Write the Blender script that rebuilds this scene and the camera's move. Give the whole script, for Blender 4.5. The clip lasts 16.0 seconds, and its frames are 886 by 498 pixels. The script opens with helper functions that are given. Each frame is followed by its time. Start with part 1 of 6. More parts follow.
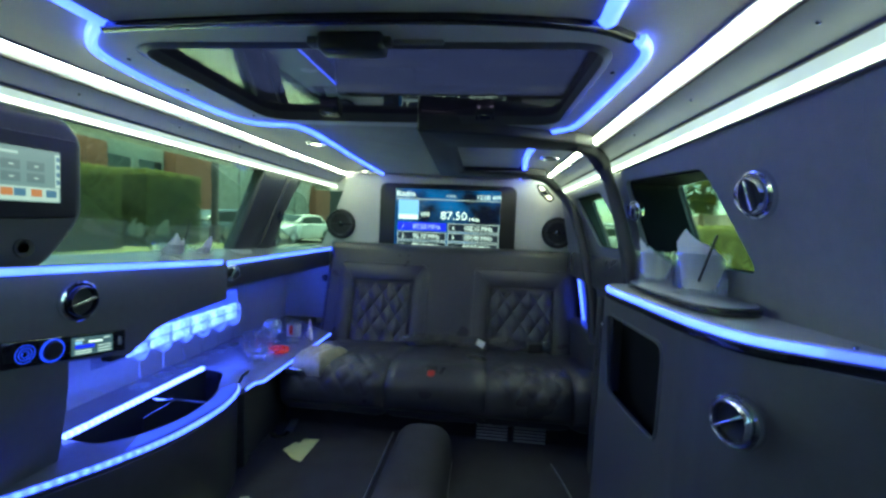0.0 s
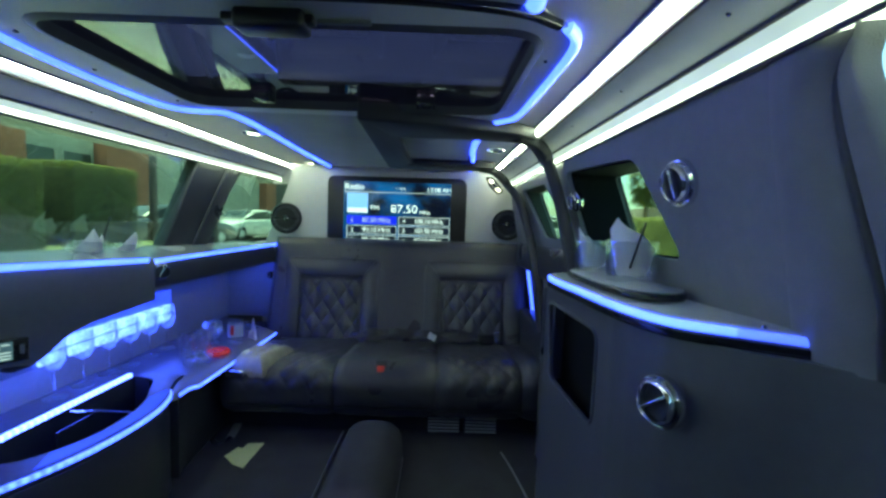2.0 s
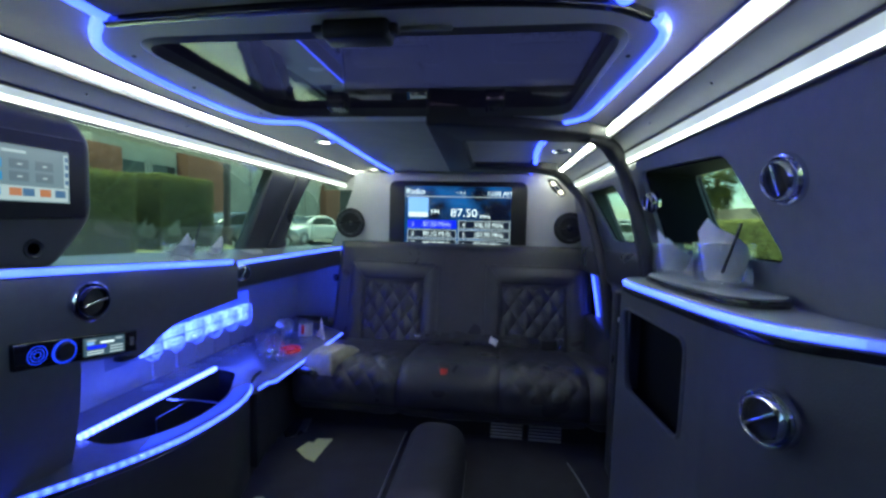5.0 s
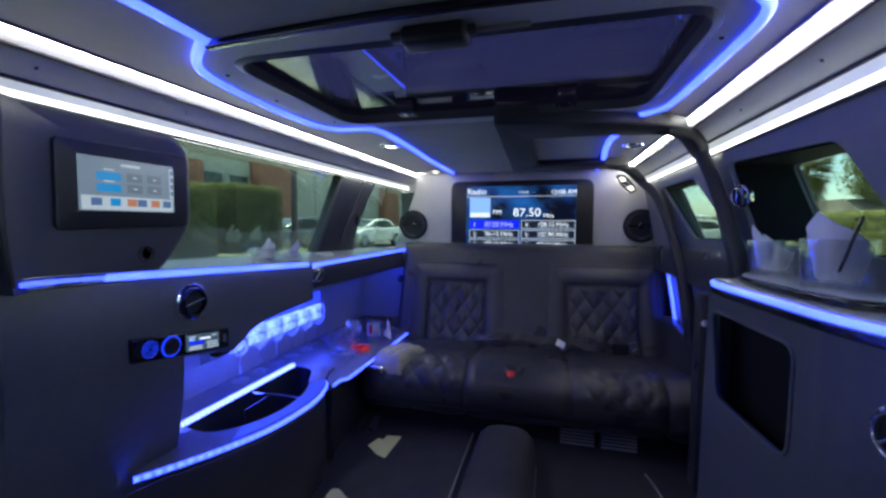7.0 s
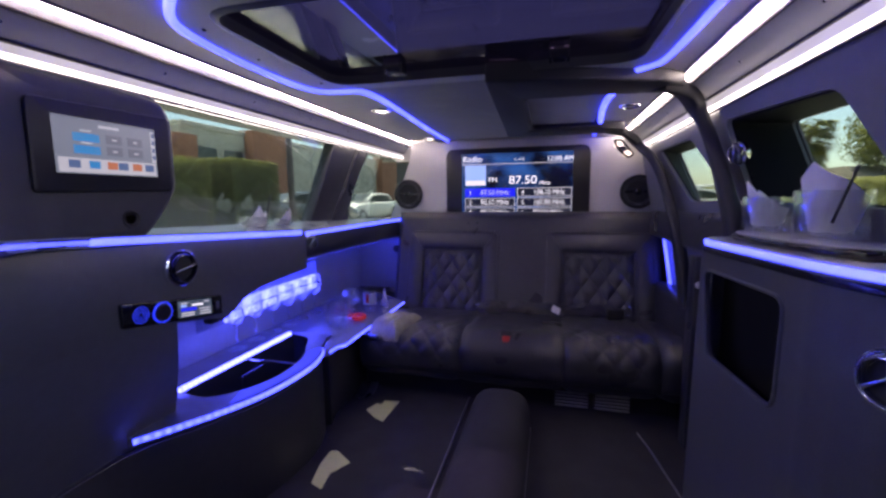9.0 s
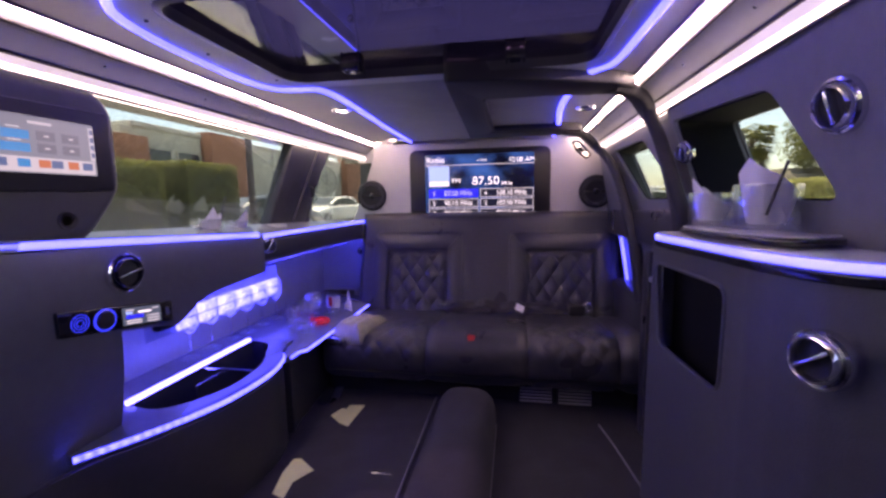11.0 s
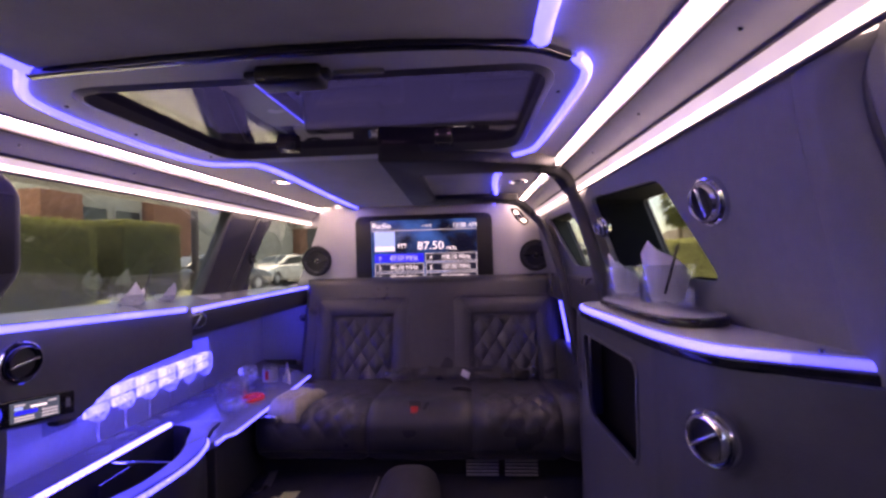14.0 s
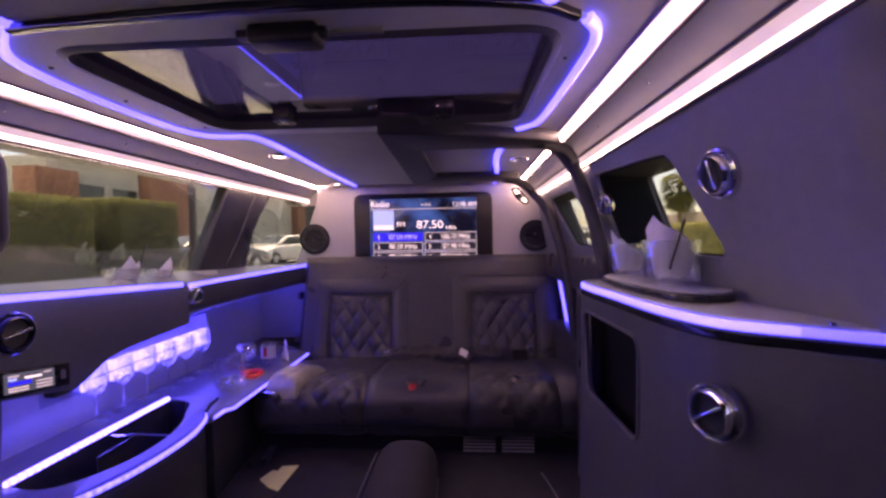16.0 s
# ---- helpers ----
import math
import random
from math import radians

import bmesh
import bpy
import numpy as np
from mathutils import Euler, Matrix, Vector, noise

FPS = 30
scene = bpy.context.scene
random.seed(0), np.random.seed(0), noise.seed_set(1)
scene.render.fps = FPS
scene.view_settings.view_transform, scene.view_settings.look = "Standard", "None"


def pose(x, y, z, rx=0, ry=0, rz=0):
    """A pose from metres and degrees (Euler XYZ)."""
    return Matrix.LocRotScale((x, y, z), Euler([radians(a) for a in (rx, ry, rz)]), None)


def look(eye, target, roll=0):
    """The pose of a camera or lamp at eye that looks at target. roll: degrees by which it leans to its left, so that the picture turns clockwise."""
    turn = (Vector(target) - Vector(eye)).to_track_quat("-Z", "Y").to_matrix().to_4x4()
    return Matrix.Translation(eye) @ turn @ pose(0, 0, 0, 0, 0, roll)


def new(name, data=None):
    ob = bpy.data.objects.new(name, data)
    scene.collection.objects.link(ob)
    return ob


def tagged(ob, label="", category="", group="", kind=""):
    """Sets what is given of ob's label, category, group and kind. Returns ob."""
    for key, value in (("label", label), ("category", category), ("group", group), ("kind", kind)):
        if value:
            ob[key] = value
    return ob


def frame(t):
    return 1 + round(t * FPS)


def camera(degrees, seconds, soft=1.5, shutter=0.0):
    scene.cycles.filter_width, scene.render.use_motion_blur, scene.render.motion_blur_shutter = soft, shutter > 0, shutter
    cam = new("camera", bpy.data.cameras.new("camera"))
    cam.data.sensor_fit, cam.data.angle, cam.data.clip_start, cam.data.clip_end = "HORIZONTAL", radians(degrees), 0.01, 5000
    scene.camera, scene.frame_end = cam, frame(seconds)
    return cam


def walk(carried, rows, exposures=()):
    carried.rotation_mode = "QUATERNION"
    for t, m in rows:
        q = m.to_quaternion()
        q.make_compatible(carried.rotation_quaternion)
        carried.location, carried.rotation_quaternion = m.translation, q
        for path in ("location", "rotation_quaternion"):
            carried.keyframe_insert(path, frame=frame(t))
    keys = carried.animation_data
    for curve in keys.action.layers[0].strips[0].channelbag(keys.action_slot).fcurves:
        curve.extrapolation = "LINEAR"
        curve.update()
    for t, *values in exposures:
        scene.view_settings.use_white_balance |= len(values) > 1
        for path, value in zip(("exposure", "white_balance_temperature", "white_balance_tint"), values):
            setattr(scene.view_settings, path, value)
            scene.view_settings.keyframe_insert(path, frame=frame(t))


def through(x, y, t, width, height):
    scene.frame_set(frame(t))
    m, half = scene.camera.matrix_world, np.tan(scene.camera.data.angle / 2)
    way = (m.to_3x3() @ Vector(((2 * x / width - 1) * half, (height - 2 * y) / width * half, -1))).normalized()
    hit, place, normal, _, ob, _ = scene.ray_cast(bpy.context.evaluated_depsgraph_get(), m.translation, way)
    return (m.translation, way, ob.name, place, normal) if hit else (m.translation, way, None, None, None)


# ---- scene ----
cam = camera(94.0, 16.0, soft=2.7)
METRES, EYE, TILT, LEAN, TURN = 1.3, 1.0, -1.7, -1.3, 3.9
PATH = [
    (0, (0.204, -0.166, 0.813), (0.008, 1.821, 0.696), 2.4),
    (0.5, (0.214, -0.158, 0.812), (0.077, 1.833, 0.684), 2.3),
    (1, (0.225, -0.156, 0.813), (0.133, 1.838, 0.683), 2.1),
    (1.5, (0.233, -0.152, 0.812), (0.19, 1.843, 0.678), 2.0),
    (2, (0.238, -0.147, 0.808), (0.247, 1.848, 0.671), 1.8),
    (2.5, (0.254, -0.139, 0.806), (0.292, 1.855, 0.669), 1.7),
    (3, (0.264, -0.139, 0.808), (0.294, 1.856, 0.673), 1.5),
    (3.5, (0.248, -0.139, 0.807), (0.226, 1.857, 0.676), 1.4),
    (4, (0.225, -0.141, 0.804), (0.126, 1.852, 0.676), 1.5),
    (6.5, (0.178, -0.152, 0.803), (-0.27, 1.794, 0.685), 0.6),
    (7, (0.168, -0.15, 0.803), (-0.343, 1.779, 0.68), 0.2),
    (7.5, (0.168, -0.15, 0.803), (-0.381, 1.769, 0.663), -0.2),
    (8, (0.17, -0.147, 0.797), (-0.389, 1.766, 0.629), -0.3),
    (8.5, (0.173, -0.142, 0.787), (-0.366, 1.773, 0.581), -0.5),
    (9, (0.183, -0.138, 0.777), (-0.322, 1.782, 0.529), -0.6),
    (9.2, (0.192, -0.134, 0.775), (-0.303, 1.785, 0.509), -0.5),
    (11.3, (0.198, -0.134, 0.763), (-0.136, 1.826, 0.542), -0.8),
    (11.5, (0.202, -0.132, 0.756), (-0.125, 1.833, 0.578), -0.4),
    (12, (0.209, -0.135, 0.769), (-0.082, 1.84, 0.648), -0.4),
    (12.5, (0.223, -0.137, 0.785), (-0.025, 1.846, 0.715), -0.6),
    (13, (0.231, -0.139, 0.796), (0.029, 1.85, 0.769), -0.9),
    (13.5, (0.241, -0.138, 0.803), (0.077, 1.855, 0.808), -1.3),
    (14, (0.249, -0.14, 0.809), (0.114, 1.855, 0.838), -1.6),
    (14.5, (0.254, -0.139, 0.816), (0.136, 1.857, 0.852), -1.8),
    (15, (0.253, -0.139, 0.82), (0.139, 1.858, 0.852), -1.8),
    (15.5, (0.254, -0.134, 0.81), (0.133, 1.863, 0.814), -1.7),
    (16, (0.245, -0.123, 0.793), (0.114, 1.871, 0.737), -1.0),
]
walk(cam, [(t, look(eye, target, roll)) for t, eye, target, roll in PATH], exposures=[(0.0, 2.7, 6200, -42), (2.0, 2.6, 6150, -40), (4.0, 2.46, 5850, -28), (6.5, 2.3, 5650, -4), (8.0, 2.2, 5900, 12), (9.0, 2.22, 6450, 28), (11.5, 2.66, 7300, 46), (14.0, 2.56, 7600, 51), (16.0, 2.45, 8200, 62)])

# ---------------------------------------------------------------- light
world = bpy.data.worlds.new("sky")
scene.world = world
world.use_nodes = True
wn = world.node_tree.nodes
sky = wn.new("ShaderNodeTexSky")
sky.sky_type, sky.sun_disc = "NISHITA", False
sky.sun_elevation, sky.sun_rotation = radians(83), radians(-70)
sky.air_density, sky.dust_density = 0.9, 1.2
world.node_tree.links.new(sky.outputs[0], wn["Background"].inputs[0])
wn["Background"].inputs[1].default_value = 0.12

sun = new("sun", bpy.data.lights.new("sun", "SUN"))
sun.data.energy, sun.data.angle, sun.data.color = 5.0, radians(0.5), (1.0, 0.95, 0.86)
sun.matrix_world = look((-5 * math.sin(radians(70)), 5 * math.cos(radians(70)), 40.7), (0, 0, 0))

WHITE_LED, WHITE_POWER = (1.0, 0.88, 0.76), 7.4
TINT_LED, TINT_POWER = (0.040, 0.056, 1.0), 1.45


# ---------------------------------------------------------------- materials
def mat(name, base, rough=0.5, metal=0.0, spread=0.15, scale=40.0, bump=0.0, bump_scale=300.0, coat=0.0, stain=0.1, spec=0.5, sheen=0.0):
    """A surface with colour variation at two scales, uneven gloss and fine relief."""
    m = bpy.data.materials.new(name)
    m.use_nodes = True
    n, l = m.node_tree.nodes, m.node_tree.links
    p = n["Principled BSDF"]
    tc = n.new("ShaderNodeTexCoord")
    fine, broad = n.new("ShaderNodeTexNoise"), n.new("ShaderNodeTexNoise")
    fine.inputs["Scale"].default_value, fine.inputs["Detail"].default_value = scale, 5
    broad.inputs["Scale"].default_value, broad.inputs["Detail"].default_value = max(scale / 14, 1.5), 3
    for t in (fine, broad):
        l.new(tc.outputs["Object"], t.inputs["Vector"])
    mix = n.new("ShaderNodeMix")
    mix.data_type = "RGBA"
    mix.inputs["A"].default_value = (*[max(c * (1 - spread), 0) for c in base], 1)
    mix.inputs["B"].default_value = (*[min(c * (1 + spread), 1) for c in base], 1)
    l.new(fine.outputs["Fac"], mix.inputs["Factor"])
    dirt = n.new("ShaderNodeMix")
    dirt.data_type, dirt.blend_type = "RGBA", "MULTIPLY"
    ramp = n.new("ShaderNodeValToRGB")
    ramp.color_ramp.elements[0].position, ramp.color_ramp.elements[1].position = 0.35, 0.65
    ramp.color_ramp.elements[0].color, ramp.color_ramp.elements[1].color = (1 - stain, 1 - stain, 1 - stain, 1), (1, 1, 1, 1)
    l.new(broad.outputs["Fac"], ramp.inputs["Fac"])
    dirt.inputs["Factor"].default_value = 1
    l.new(mix.outputs["Result"], dirt.inputs["A"])
    l.new(ramp.outputs["Color"], dirt.inputs["B"])
    l.new(dirt.outputs["Result"], p.inputs["Base Color"])
    rr = n.new("ShaderNodeMapRange")
    rr.inputs["To Min"].default_value, rr.inputs["To Max"].default_value = max(rough - 0.08, 0.02), min(rough + 0.08, 1)
    l.new(broad.outputs["Fac"], rr.inputs["Value"])
    l.new(rr.outputs["Result"], p.inputs["Roughness"])
    p.inputs["Metallic"].default_value = metal
    p.inputs["Specular IOR Level"].default_value = spec
    p.inputs["Coat Weight"].default_value = coat
    p.inputs["Sheen Weight"].default_value = sheen
    if bump:
        grain = n.new("ShaderNodeTexVoronoi")
        grain.inputs["Scale"].default_value = bump_scale
        l.new(tc.outputs["Object"], grain.inputs["Vector"])
        b = n.new("ShaderNodeBump")
        b.inputs["Strength"].default_value, b.inputs["Distance"].default_value = bump, 0.002
        l.new(grain.outputs["Distance"], b.inputs["Height"])
        l.new(b.outputs["Normal"], p.inputs["Normal"])
    return m


def glow(name, color, power, dots=0.0, base=(0.5, 0.5, 0.5)):
    """A lit diffuser; dots: the pitch of single diodes along y."""
    m = bpy.data.materials.new(name)
    m.use_nodes = True
    n, l = m.node_tree.nodes, m.node_tree.links
    p = n["Principled BSDF"]
    p.inputs["Base Color"].default_value = (*base, 1)
    p.inputs["Roughness"].default_value = 0.4
    p.inputs["Emission Color"].default_value = (*color, 1)
    p.inputs["Emission Strength"].default_value = power
    if dots:
        tc, sep = n.new("ShaderNodeTexCoord"), n.new("ShaderNodeSeparateXYZ")
        l.new(tc.outputs["Object"], sep.inputs[0])
        wave, rng = n.new("ShaderNodeMath"), n.new("ShaderNodeMapRange")
        wave.operation = "PINGPONG"
        wave.inputs[1].default_value = dots / 2
        l.new(sep.outputs["Y"], wave.inputs[0])
        rng.inputs["From Max"].default_value = dots / 2
        rng.inputs["To Min"].default_value, rng.inputs["To Max"].default_value = 0.45 * power, 1.7 * power
        l.new(wave.outputs[0], rng.inputs["Value"])
        l.new(rng.outputs["Result"], p.inputs["Emission Strength"])
    else:
        tc, no, rng = n.new("ShaderNodeTexCoord"), n.new("ShaderNodeTexNoise"), n.new("ShaderNodeMapRange")
        no.inputs["Scale"].default_value = 9
        l.new(tc.outputs["Object"], no.inputs["Vector"])
        rng.inputs["From Min"].default_value, rng.inputs["From Max"].default_value = 0.3, 0.7
        rng.inputs["To Min"].default_value, rng.inputs["To Max"].default_value = 0.8 * power, 1.15 * power
        l.new(no.outputs["Fac"], rng.inputs["Value"])
        l.new(rng.outputs["Result"], p.inputs["Emission Strength"])
    return m


def pane_material(name, tint, gloss=1.0, rough=0.0, base=0.03):
    """Tinted flat glass: what passes is coloured, the rest is mirrored by Fresnel."""
    m = bpy.data.materials.new(name)
    m.use_nodes = True
    n, l = m.node_tree.nodes, m.node_tree.links
    n.remove(n["Principled BSDF"])
    clear, mirror, mix, lw, pw, sc = (n.new(k) for k in ("ShaderNodeBsdfTransparent", "ShaderNodeBsdfGlossy", "ShaderNodeMixShader", "ShaderNodeLayerWeight", "ShaderNodeMath", "ShaderNodeMapRange"))
    clear.inputs["Color"].default_value = (*tint, 1)
    mirror.inputs["Color"].default_value = (gloss, gloss, gloss, 1)
    mirror.inputs["Roughness"].default_value = rough
    lw.inputs["Blend"].default_value = 0.5
    pw.operation = "POWER"
    pw.inputs[1].default_value = 5
    sc.inputs["To Min"].default_value, sc.inputs["To Max"].default_value = base, 1.0
    l.new(lw.outputs["Facing"], pw.inputs[0])
    l.new(pw.outputs[0], sc.inputs["Value"])
    l.new(sc.outputs["Result"], mix.inputs[0])
    l.new(clear.outputs[0], mix.inputs[1])
    l.new(mirror.outputs[0], mix.inputs[2])
    l.new(mix.outputs[0], n["Material Output"].inputs["Surface"])
    return m


def leaf_material(name, base, through, spread=0.45, scale=6, stain=0.3, thin=0.30):
    """Thin leaves or paper: matt on the face, glowing softly when lit from behind."""
    m = mat(name, base, 0.6, spread=spread, scale=scale, stain=stain)
    n, l = m.node_tree.nodes, m.node_tree.links
    t, mix = n.new("ShaderNodeBsdfTranslucent"), n.new("ShaderNodeMixShader")
    t.inputs["Color"].default_value = (*through, 1)
    mix.inputs[0].default_value = thin
    l.new(n["Principled BSDF"].outputs[0], mix.inputs[1])
    l.new(t.outputs[0], mix.inputs[2])
    l.new(mix.outputs[0], n["Material Output"].inputs["Surface"])
    return m


M_LEATHER = mat("black_leather", (0.046, 0.046, 0.051), 0.30, spread=0.2, scale=60, bump=0.2, bump_scale=600, stain=0.18)
M_PANEL = mat("dark_grey_vinyl", (0.066, 0.068, 0.078), 0.44, spread=0.12, scale=50, bump=0.14, bump_scale=480, stain=0.10)
M_WALL = mat("grey_padded_vinyl", (0.20, 0.203, 0.218), 0.43, spread=0.12, scale=45, bump=0.14, bump_scale=480, stain=0.14)
M_RING = mat("black_door_seal_vinyl", (0.018, 0.018, 0.021), 0.6, spread=0.12, scale=50, bump=0.05, bump_scale=900, stain=0.1)
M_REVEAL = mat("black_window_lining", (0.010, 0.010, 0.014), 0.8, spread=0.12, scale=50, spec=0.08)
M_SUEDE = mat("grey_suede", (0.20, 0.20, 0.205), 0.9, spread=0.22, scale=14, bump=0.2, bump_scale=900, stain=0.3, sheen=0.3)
# Same suede, lightened to stand in for light the front field lacks.
M_SUEDE_FRONT = mat("lightened_grey_suede", (0.42, 0.41, 0.40), 0.9, spread=0.22, scale=14, bump=0.2, bump_scale=900, stain=0.3, sheen=0.3)
M_LIGHTVINYL = mat("light_grey_vinyl", (0.48, 0.48, 0.47), 0.5, spread=0.06, scale=30, bump=0.2, bump_scale=450, stain=0.1)
M_PALE = mat("pale_vinyl", (0.52, 0.515, 0.505), 0.45, spread=0.05, scale=20, bump=0.15, bump_scale=400, stain=0.08)
M_SATIN = mat("satin_grey_panel", (0.46, 0.465, 0.45), 0.42, spread=0.1, scale=25, stain=0.1)
M_BLACK = mat("black_plastic", (0.014, 0.014, 0.016), 0.38, spread=0.2, scale=80, bump=0.1, bump_scale=700)
M_GLOSSBLACK = mat("glossy_black_trim", (0.010, 0.010, 0.012), 0.08, spread=0.1, scale=20, coat=0.5)
M_RUBBER = mat("black_rubber_seal", (0.050, 0.050, 0.056), 0.45, spread=0.2, scale=90)
M_CHROME = mat("chrome", (0.78, 0.79, 0.80), 0.10, metal=1, spread=0.04, scale=30)
M_STEEL = mat("brushed_steel_sheet", (0.50, 0.51, 0.53), 0.42, metal=0.25, spread=0.06, scale=60, stain=0.12)
M_COUNTER = mat("pale_grey_counter", (0.40, 0.41, 0.40), 0.25, spread=0.08, scale=90, stain=0.08)
M_SHELF = mat("dark_glossy_shelf", (0.17, 0.175, 0.19), 0.22, spread=0.12, scale=70, stain=0.18)
M_NICHE = mat("brushed_niche_sheet", (0.34, 0.35, 0.37), 0.36, metal=0.3, spread=0.08, scale=60, stain=0.14)
M_CARPET = mat("black_carpet", (0.034, 0.034, 0.040), 0.95, spread=0.4, scale=180, bump=0.6, bump_scale=700, stain=0.3)
M_PIPING = mat("grey_piping", (0.20, 0.20, 0.21), 0.6)
M_NAPKIN = leaf_material("white_paper_napkin", (0.90, 0.88, 0.86), (0.92, 0.90, 0.87), 0.05, 40, 0.06, 0.1)
M_CLOTH = mat("black_speaker_cloth", (0.010, 0.010, 0.012), 0.95, spread=0.3, scale=120, bump=0.3, bump_scale=900, spec=0.1)
M_PAPER = mat("cream_paper", (0.62, 0.64, 0.30), 0.85, spread=0.06, scale=40, stain=0.1)
M_BEAD = mat("dark_brown_bead", (0.06, 0.05, 0.048), 0.5)
M_LATCH = mat("dark_grey_latch", (0.035, 0.035, 0.040), 0.25)
M_GOLD = mat("gold_foil_wrap", (0.52, 0.49, 0.34), 0.32, metal=0.12, spread=0.35, scale=45, stain=0.3, bump=0.3, bump_scale=120)
M_CABINET = mat("dark_cabinet_vinyl", (0.100, 0.102, 0.118), 0.36, spread=0.14, scale=55, bump=0.16, bump_scale=480, stain=0.16)
M_POD = mat("charcoal_pod_vinyl", (0.050, 0.051, 0.060), 0.40, spread=0.12, scale=50, bump=0.14, bump_scale=480, stain=0.12)
M_STRAP = mat("worn_grey_strap", (0.12, 0.12, 0.125), 0.6, bump=0.3, bump_scale=600)
M_WEBBING = mat("grey_belt_webbing", (0.020, 0.020, 0.023), 0.6, bump=0.4, bump_scale=600)
M_RED = mat("red_plastic_button", (0.60, 0.03, 0.02), 0.4)
M_ROOF = mat("roof_shell", (0.02, 0.02, 0.02), 0.5)
M_GLASS = pane_material("clear_glass", (0.965, 0.98, 0.985), 1.0, 0.0, base=0.20)
M_PANE = pane_material("tinted_window_glass", (0.60, 0.66, 0.56), 1.0, base=0.055)
M_FILM_PANE = pane_material("film_tinted_window_glass", (0.60, 0.66, 0.56), 1.0, base=0.135)
M_CLEAR_PANE = pane_material("clear_window_glass", (0.85, 0.84, 0.86), 1.0, base=0.03)
M_CUTGLASS = pane_material("cut_glass", (0.90, 0.93, 0.95), 1.0, 0.12, base=0.30)
M_SUNGLASS = pane_material("dark_sunroof_glass", (0.165, 0.135, 0.195), 1.0, 0.01, base=0.09)
M_WHITE_LED = glow("white_light_bar", WHITE_LED, WHITE_POWER)
M_SOFT_LED = glow("soft_light_bar", (0.97, 0.93, 0.80), 0.115)
M_BRIGHT_LED = glow("bright_light_bar", (0.98, 0.91, 0.78), 0.9)
M_TINT_LED = glow("accent_light", TINT_LED, TINT_POWER)
M_DOT_LED = glow("diode_strip", tuple(0.04 + 0.96 * c for c in TINT_LED), TINT_POWER * 1.5, 0.0165)
M_BOWL_GLOW = glow("bowl_glow_light", tuple(0.02 + 0.98 * c for c in TINT_LED), TINT_POWER * 1.6, 0.0935)
M_END_LED = glow("accent_light_end", TINT_LED, TINT_POWER * 0.55)
M_EDGE_LED = glow("edge_diodes", TINT_LED, TINT_POWER * 0.9, 0.0165)
M_RACK_LED = glow("rack_diodes", tuple(0.012 + 0.988 * c for c in TINT_LED), TINT_POWER * 1.6, 0.075)
M_NICHE_LED = glow("niche_diodes", tuple(0.012 + 0.988 * c for c in TINT_LED), TINT_POWER * 4.5, 0.075)
M_REAR_LED = glow("rear_diodes", TINT_LED, TINT_POWER * 2.6, 0.0165)
M_RIM_LED = glow("edge_lit_rim", TINT_LED, TINT_POWER * 0.16, base=(0.01, 0.015, 0.25))
M_LAMP = glow("lamp_lens", (1.0, 0.86, 0.68), 3.0)
M_SPOT = glow("corner_lamp_lens", (1.0, 0.80, 0.58), 0.55)
M_BIN = mat("bin_dark_lining", (0.035, 0.037, 0.045), 0.22, metal=0.2, spread=0.1, scale=30)


# ---------------------------------------------------------------- mesh tools
from mathutils.geometry import tessellate_polygon


def smooth_by_angle(bm, deg=38):
    lim = radians(deg)
    for f in bm.faces:
        f.smooth = True
    for e in bm.edges:
        e.smooth = len(e.link_faces) == 2 and e.calc_face_angle(0) < lim


def part(name, bm, material, parent=None, label=""):
    """Links a bmesh, in the place's metres, as one mesh; parent: a thing (Empty) or a part."""
    bmesh.ops.recalc_face_normals(bm, faces=bm.faces)
    smooth_by_angle(bm)
    me = bpy.data.meshes.new(name)
    bm.to_mesh(me)
    bm.free()
    me.materials.append(material)
    ob = new(name, me)
    if parent is not None:
        ob.parent = parent
        if parent.type == "EMPTY":
            ob.matrix_parent_inverse = parent.matrix_basis.inverted()
    if label:
        tagged(ob, label)
    return ob


def thing(name, at, label, category, group="", kind=""):
    e = new(name)
    e.empty_display_size = 0.05
    e.matrix_basis = Matrix.Translation(at)
    return tagged(e, label, category, group, kind)


def bevelled(bm, w, seg=2, deg=25):
    if w > 0:
        edges = [e for e in bm.edges if len(e.link_faces) == 2 and e.calc_face_angle(0) > radians(deg)]
        bmesh.ops.bevel(bm, geom=edges, offset=w, segments=seg, profile=0.5, affect="EDGES")
    return bm


def box(x0, x1, y0, y1, z0, z1, w=0.0, seg=2):
    bm = bmesh.new()
    bmesh.ops.create_cube(bm, size=1)
    for v in bm.verts:
        v.co = Vector(((x0 + x1) / 2 + v.co.x * (x1 - x0), (y0 + y1) / 2 + v.co.y * (y1 - y0), (z0 + z1) / 2 + v.co.z * (z1 - z0)))
    return bevelled(bm, w, seg)


def join(*many):
    out = bmesh.new()
    for bm in many:
        me = bpy.data.meshes.new("tmp")
        bm.to_mesh(me)
        bm.free()
        out.from_mesh(me)
        bpy.data.meshes.remove(me)
    return out


def moved(bm, m):
    bmesh.ops.transform(bm, matrix=m, verts=bm.verts)
    return bm


